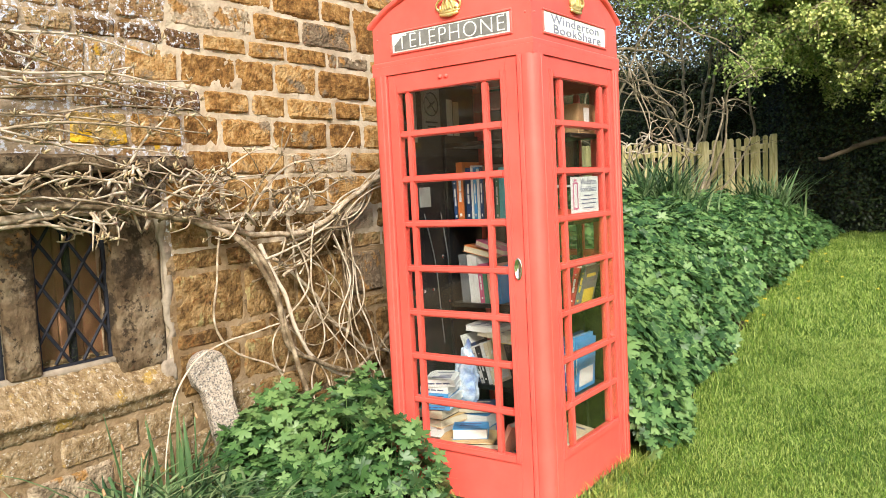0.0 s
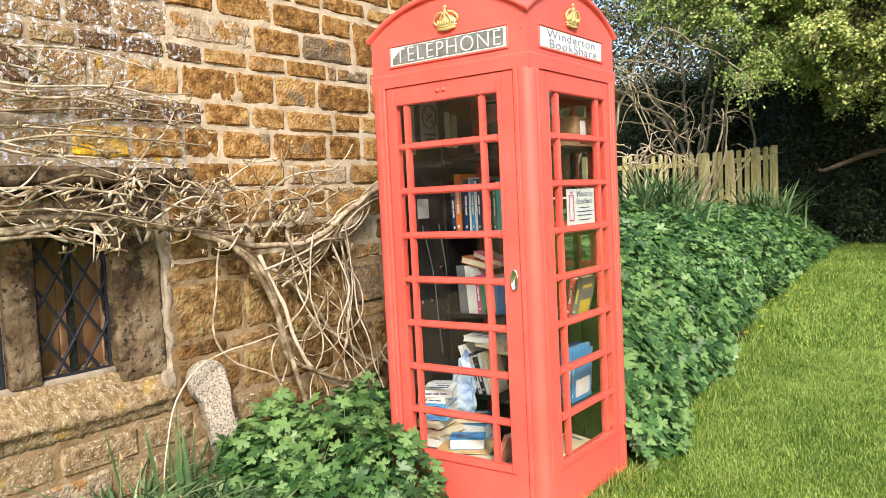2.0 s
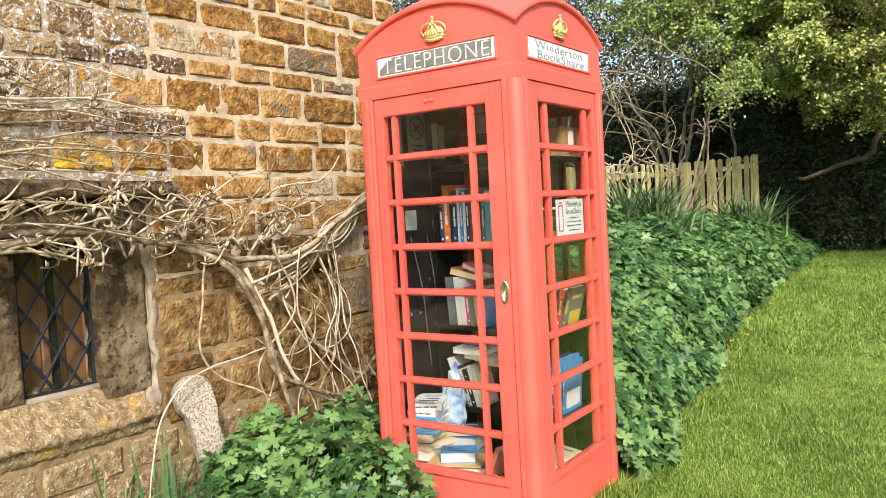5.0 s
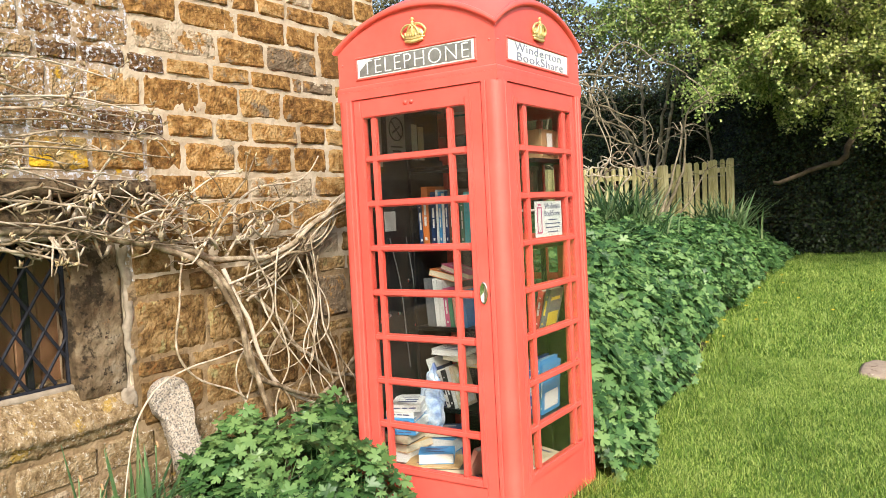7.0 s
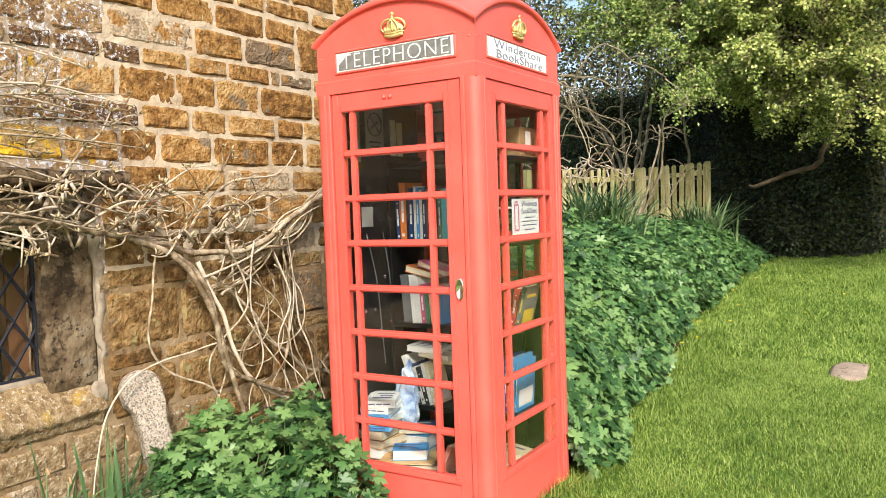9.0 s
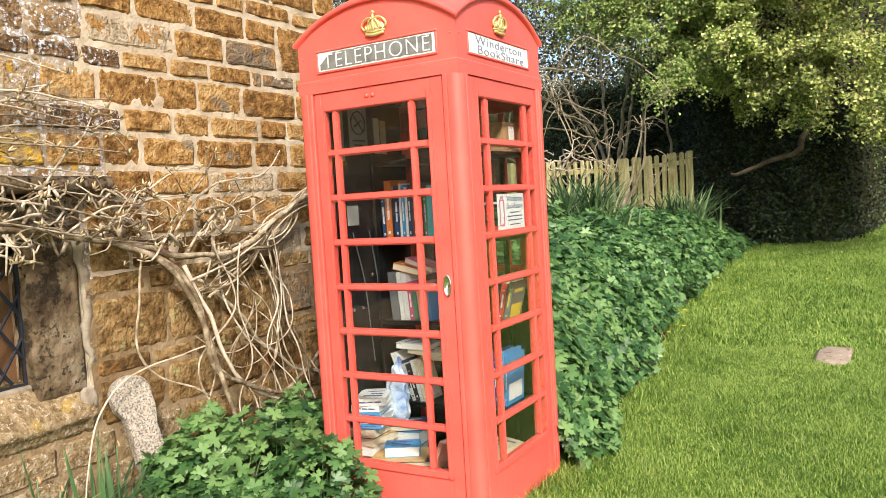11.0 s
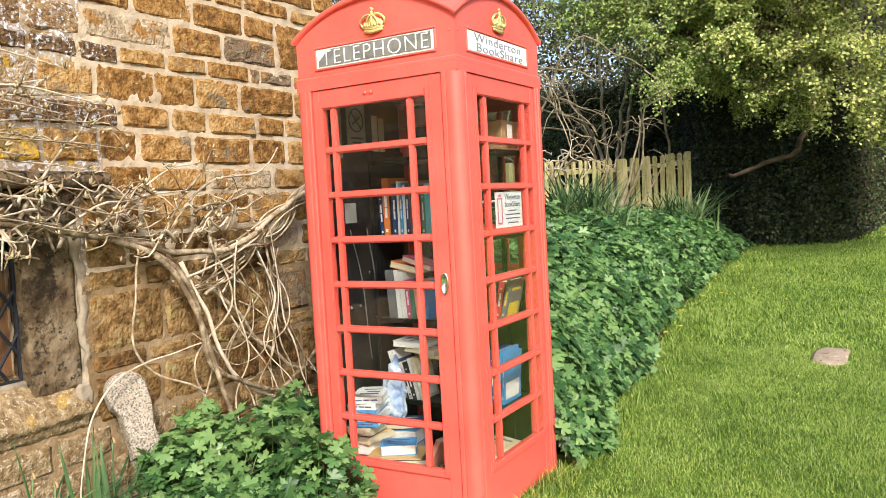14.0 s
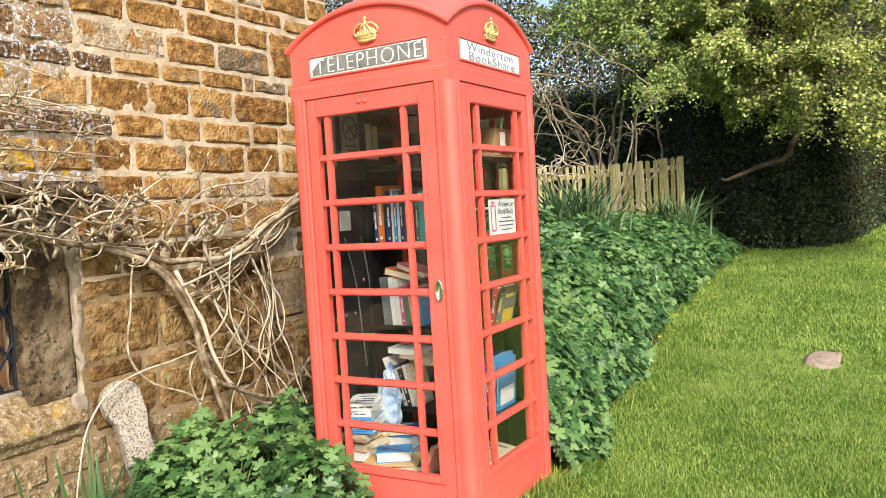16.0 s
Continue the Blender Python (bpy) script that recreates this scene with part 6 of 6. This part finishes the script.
def woods():
    """Far trees beyond the hedge: trunks of shade and many leaf clumps, thin at the top."""
    r = np.random.default_rng(71)
    ob = tagged(new("distant_trees"), "distant dark green trees beyond the hedge", "trees", kind="stuff")
    c = 140000
    x = r.uniform(-17, 9, c)
    top = np.interp(x, (-17, -9, -4.5, -3.4, -2.4, 0, 4, 12), (9.5, 7.8, 6.0, 5.3, 6.2, 7.6, 9.5, 10)) + np.array([1.1 * noise.noise(Vector((a * 0.9, 0, 0))) for a in x])
    z = 0.8 + (top - 0.8) * r.random(c) ** 0.8
    y = 13.5 + r.random(c) * 2.5
    P = np.stack([x, y, z], 1)
    n = r.normal(size=P.shape) * 0.6 + np.array((0.1, -0.6, 0.4))
    lf = [(0, 0, 0), (0.42, 0.5, 0.06), (0, 1, -0.06), (-0.42, 0.5, 0.06)]
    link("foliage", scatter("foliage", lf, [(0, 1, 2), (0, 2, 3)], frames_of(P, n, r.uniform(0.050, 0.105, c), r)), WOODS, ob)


woods()

# ---- lawn ----
blade_v = [(-0.5, 0, 0), (0.5, 0, 0), (-0.36, 0.16, 0.58), (0.36, 0.16, 0.58), (0, 0.70, 0.95)]
blade_f = [(0, 1, 3, 2), (2, 3, 4)]


def lawn(name, count, x0, x1, y0, y1, h0, h1, w, seed, label):
    r = np.random.default_rng(seed)
    x, y = r.uniform(x0, x1, count), r.uniform(y0, y1, count)
    e = np.interp(y, EDGE_Y, EDGE_X)
    keep = ((x > e - 0.12) | (y < 0.45)) & ~((np.abs(x) < 0.45) & (np.abs(y) < 0.45)) & ~((x < -0.12 + 0.25 * (y < -0.8)) & (y < 0.5)) & ~(((x - 1.54) / 0.14) ** 2 + ((y - 3.02) / 0.28) ** 2 < 1.0) & ~((np.abs(x + 0.02) < 0.27) & (np.abs(y + 0.66) < 0.155))
    x, y = x[keep], y[keep]
    n = len(x)
    tuft = np.array([0.75 + 0.55 * noise.noise(Vector((a * 5, b * 5, 0))) + 0.3 * noise.noise(Vector((a * 1.3, b * 1.3, 4))) for a, b in zip(x, y)])
    z = np.array([gz(a, b) for a, b in zip(x, y)]) - 0.006
    h = r.uniform(h0, h1, n) * np.clip(tuft, 0.35, 1.4)
    a = r.uniform(0, 2 * np.pi, n)
    lean = r.normal(0, 0.8, n)
    M = np.zeros((n, 4, 4))
    ww = w * r.uniform(0.6, 1.3, n)
    ca, sa = np.cos(a), np.sin(a)
    M[:, 0, 0], M[:, 1, 0] = ca * ww, sa * ww
    M[:, 0, 1], M[:, 1, 1] = -sa * h, ca * h
    M[:, 0, 2], M[:, 1, 2], M[:, 2, 2] = -sa * lean * h, ca * lean * h, h
    M[:, :3, 3], M[:, 3, 3] = np.stack([x, y, z], 1), 1
    ob = link(name, scatter(name, blade_v, blade_f, M), GRASS)
    tagged(ob, label, "grass", kind="stuff")


lawn("lawn_grass", 190000, 0.0, 2.7, -0.9, 3.2, 0.016, 0.046, 0.0042, 81, "short bright green mown grass with lighter blades")
lawn("lawn_grass", 85000, -0.2, 2.9, 3.2, 9.8, 0.026, 0.062, 0.0078, 82, "short bright green mown grass further up the slope")
lawn("lawn_grass", 6500, -0.05, 0.62, -0.60, 0.60, 0.05, 0.11, 0.005, 83, "longer unmown grass along the foot of the telephone box")
lawn("lawn_grass", 3500, -0.3, 0.65, 0.4, 9.0, 0.06, 0.13, 0.006, 84, "longer grass along the edge of the planted bank")

lawn("lawn_grass", 22000, 1.2, 4.5, 9.6, 14.5, 0.04, 0.10, 0.015, 87, "rougher grass at the top of the lawn")
lawn("lawn_grass", 36000, 2.6, 6.0, -4.0, 9.8, 0.035, 0.075, 0.013, 85, "short mown grass across the open lawn")
lawn("lawn_grass", 26000, 0.06, 2.7, -4.2, -0.8, 0.03, 0.065, 0.010, 86, "short mown grass in front of the telephone box")


def dandelion(x, y):
    ob = empty("dandelion", "small yellow dandelion in the grass", "flower", "dandelions")
    z = gz(x, y)
    V, F = [], []
    tube(V, F, [(x, y, z), (x + .005, y, z + .055)], 0.002, 0.002, 4)
    link("stalk", mesh_of("stalk", V, F), GRASS, ob)
    V, F = [(x + .005, y, z + 0.062)], []
    for k in range(12):
        a = 2 * math.pi * k / 12
        V.append((x + .005 + 0.015 * math.cos(a), y + 0.015 * math.sin(a), z + (0.064 if k % 2 else 0.056)))
    F = [(0, 1 + k, 1 + (k + 1) % 12) for k in range(12)]
    link("flower_head", mesh_of("flower_head", V, F), YELLOW, ob)


fr = random.Random(9)
for x, y in ((0.24, 3.35), (0.31, 3.6), (0.15, 4.3), (0.42, 4.4), (0.18, 5.1), (0.33, 5.3), (0.09, 6.2), (0.28, 6.6), (0.6, 5.6), (1.25, 6.1), (1.0, 5.0), (0.16, 7.2)):
    dandelion(x, y)


def flat_stone(name, cx, cy, rx, ry, seed, label, category, material=PAVE, n=14, sink=0.0):
    bm = bmesh.new()
    r = random.Random(seed)
    ring_ = []
    for k in range(n):
        a = 2 * math.pi * k / n + 0.3
        q = max(abs(math.cos(a)), abs(math.sin(a))) ** -0.75 * r.uniform(0.9, 1.06)
        ring_.append((cx + rx * q * math.cos(a), cy + ry * q * math.sin(a)))
    lo = [bm.verts.new((x, y, gz(x, y) - 0.04)) for x, y in ring_]
    hi = [bm.verts.new((x, y, gz(x, y) + 0.012 - sink)) for x, y in ring_]
    mid = [bm.verts.new((cx + (x - cx) * .8, cy + (y - cy) * .8, gz(x, y) + 0.024 - sink + r.uniform(-.004, .004))) for x, y in ring_]
    c = bm.verts.new((cx, cy, gz(cx, cy) + 0.022 - sink))
    for k in range(n):
        j = (k + 1) % n
        bm.faces.new((lo[k], lo[j], hi[j], hi[k]))
        bm.faces.new((hi[k], hi[j], mid[j], mid[k]))
        bm.faces.new((mid[k], mid[j], c))
    bmesh.ops.recalc_face_normals(bm, faces=bm.faces)
    return tagged(part(name, bm, material, smooth=True), label, category)


flat_stone("sunken_stone", 1.54, 3.02, 0.125, 0.25, 1, "flat worn stone sunk in the lawn", "stone", sink=0.012)
flat_stone("door_slab", -0.02, -0.66, 0.26, 0.15, 2, "worn pinkish paving slab at the telephone box door", "paving slab")

# ---- stones of the wall ----
sr = random.Random(12)


def lay(z0, z1, *joints):
    """One course: the stones between upright joints, in order along the wall."""
    for lo, hi in zip(joints, joints[1:]):
        if 0.64 < (z0 + z1) / 2 < 1.70 and lo < -1.175:
            lo = -1.175
        if hi - lo < 0.04:
            continue
        g = sr.uniform(0.009, 0.014)
        me = stone_mesh(lo + g, hi - g, z0 + g + sr.uniform(-.004, .005), z1 - g + sr.uniform(-.005, .004), sr, sr.uniform(-0.002, 0.007))
        cy, cz = (lo + hi) / 2, (z0 + z1) / 2
        if 1.77 < cz < 1.93 and -1.60 < cy < -1.33:
            m = YELLOWED
        elif cz > 1.7 and cy < -1.02 and sr.random() < (0.95 if cy < -1.2 else 0.5):
            m = LICHENED
        elif cz < 0.66 and cy < -0.9:
            m = SILLSTONE if sr.random() < 0.75 else GREYSTONE
        else:
            m = SHADEDSTONE if cz < 1.42 else STONE
        if (z0, lo) in GREY:
            m = GREYSTONE
        link("stone", me, m, wall)


GREY = ((2.318, -1.10), (2.318, -0.272), (1.632, -0.437), (2.222, 0.0), (2.71, -0.1), (1.30, -0.1), (0.922, -0.05))
lay(3.02, 3.17, -2.5, -2.2, -1.85, -1.5, -1.3, -0.9, -0.6, -0.25, 0.05, 0.38, WY1)
lay(2.86, 3.02, -2.5, -2.05, -1.7, -1.4, -1.1, -0.7, -0.45, -0.1, 0.2, 0.52, WY1)
lay(2.71, 2.86, -2.5, -2.1, -1.75, -1.35, -0.95, -0.62, -0.42, -0.1, 0.11, 0.5, WY1)
lay(2.608, 2.71, -2.5, -2.2, -1.8, -1.4, -1.05, -0.764, -0.504, -0.314, -0.098, 0.277, WY1)
lay(2.47, 2.608, -2.5, -2.25, -1.9, -1.55, -1.28, -1.13, -0.825, -0.464, -0.11, 0.144)
lay(2.318, 2.47, -2.5, -2.2, -1.9, -1.592, -1.366, -1.10, -0.601, -0.272, 0.141)
lay(2.318, 2.608, 0.144, 0.46)
lay(2.318, 2.608, 0.46, WY1)
lay(2.222, 2.318, -2.5, -2.3, -2.0, -1.751, -1.539, -1.348, -1.124, -0.92, -0.644, -0.388, -0.085, 0.0, 0.272, 0.48, WY1)
lay(2.052, 2.222, -2.5, -2.3, -1.9, -1.7, -1.495, -1.331, -1.05, -0.73, -0.478, -0.168, 0.27, WY1)
lay(1.93, 2.052, -2.5, -2.2, -1.88, -1.58, -1.33, -0.939, -0.647, -0.406, -0.055, 0.174, 0.44, WY1)
lay(1.768, 1.93, -2.5, -2.15, -1.87, -1.60, -1.33, -1.06, -0.848, -0.516, -0.106, 0.178, WY1)
lay(1.632, 1.768, -1.05, -0.797, -0.437, 0.052, 0.4, WY1)
lay(1.445, 1.632, -1.175, -0.86, -0.557, -0.135, 0.2, WY1)
lay(1.30, 1.445, -1.175, -0.95, -0.72, -0.45, -0.1, 0.25, WY1)
lay(1.20, 1.30, -1.175, -0.87, -0.71, -0.35, 0.04, 0.3, WY1)
lay(0.922, 1.20, -1.175, -0.768, -0.421, -0.05, 0.3, WY1)
lay(0.835, 0.922, -1.175, -0.88, -0.63, -0.3, 0.1, 0.42, WY1)
lay(0.61, 0.835, -1.175, -1.02, -0.807, -0.45, -0.15, 0.2, WY1)
lay(0.46, 0.61, -2.5, -2.1, -1.76, -1.38, -1.1, -0.72, -0.4, 0.0, 0.3, WY1)
lay(0.29, 0.46, -2.5, -2.25, -1.9, -1.52, -1.22, -0.9, -0.5, -0.2, 0.15, WY1)
lay(0.12, 0.29, -2.5, -2.0, -1.65, -1.3, -0.95, -0.6, -0.2, 0.3, WY1)
lay(-0.05, 0.12, -2.5, -2.2, -1.8, -1.4, -1.0, -0.6, -0.3, 0.1, WY1)
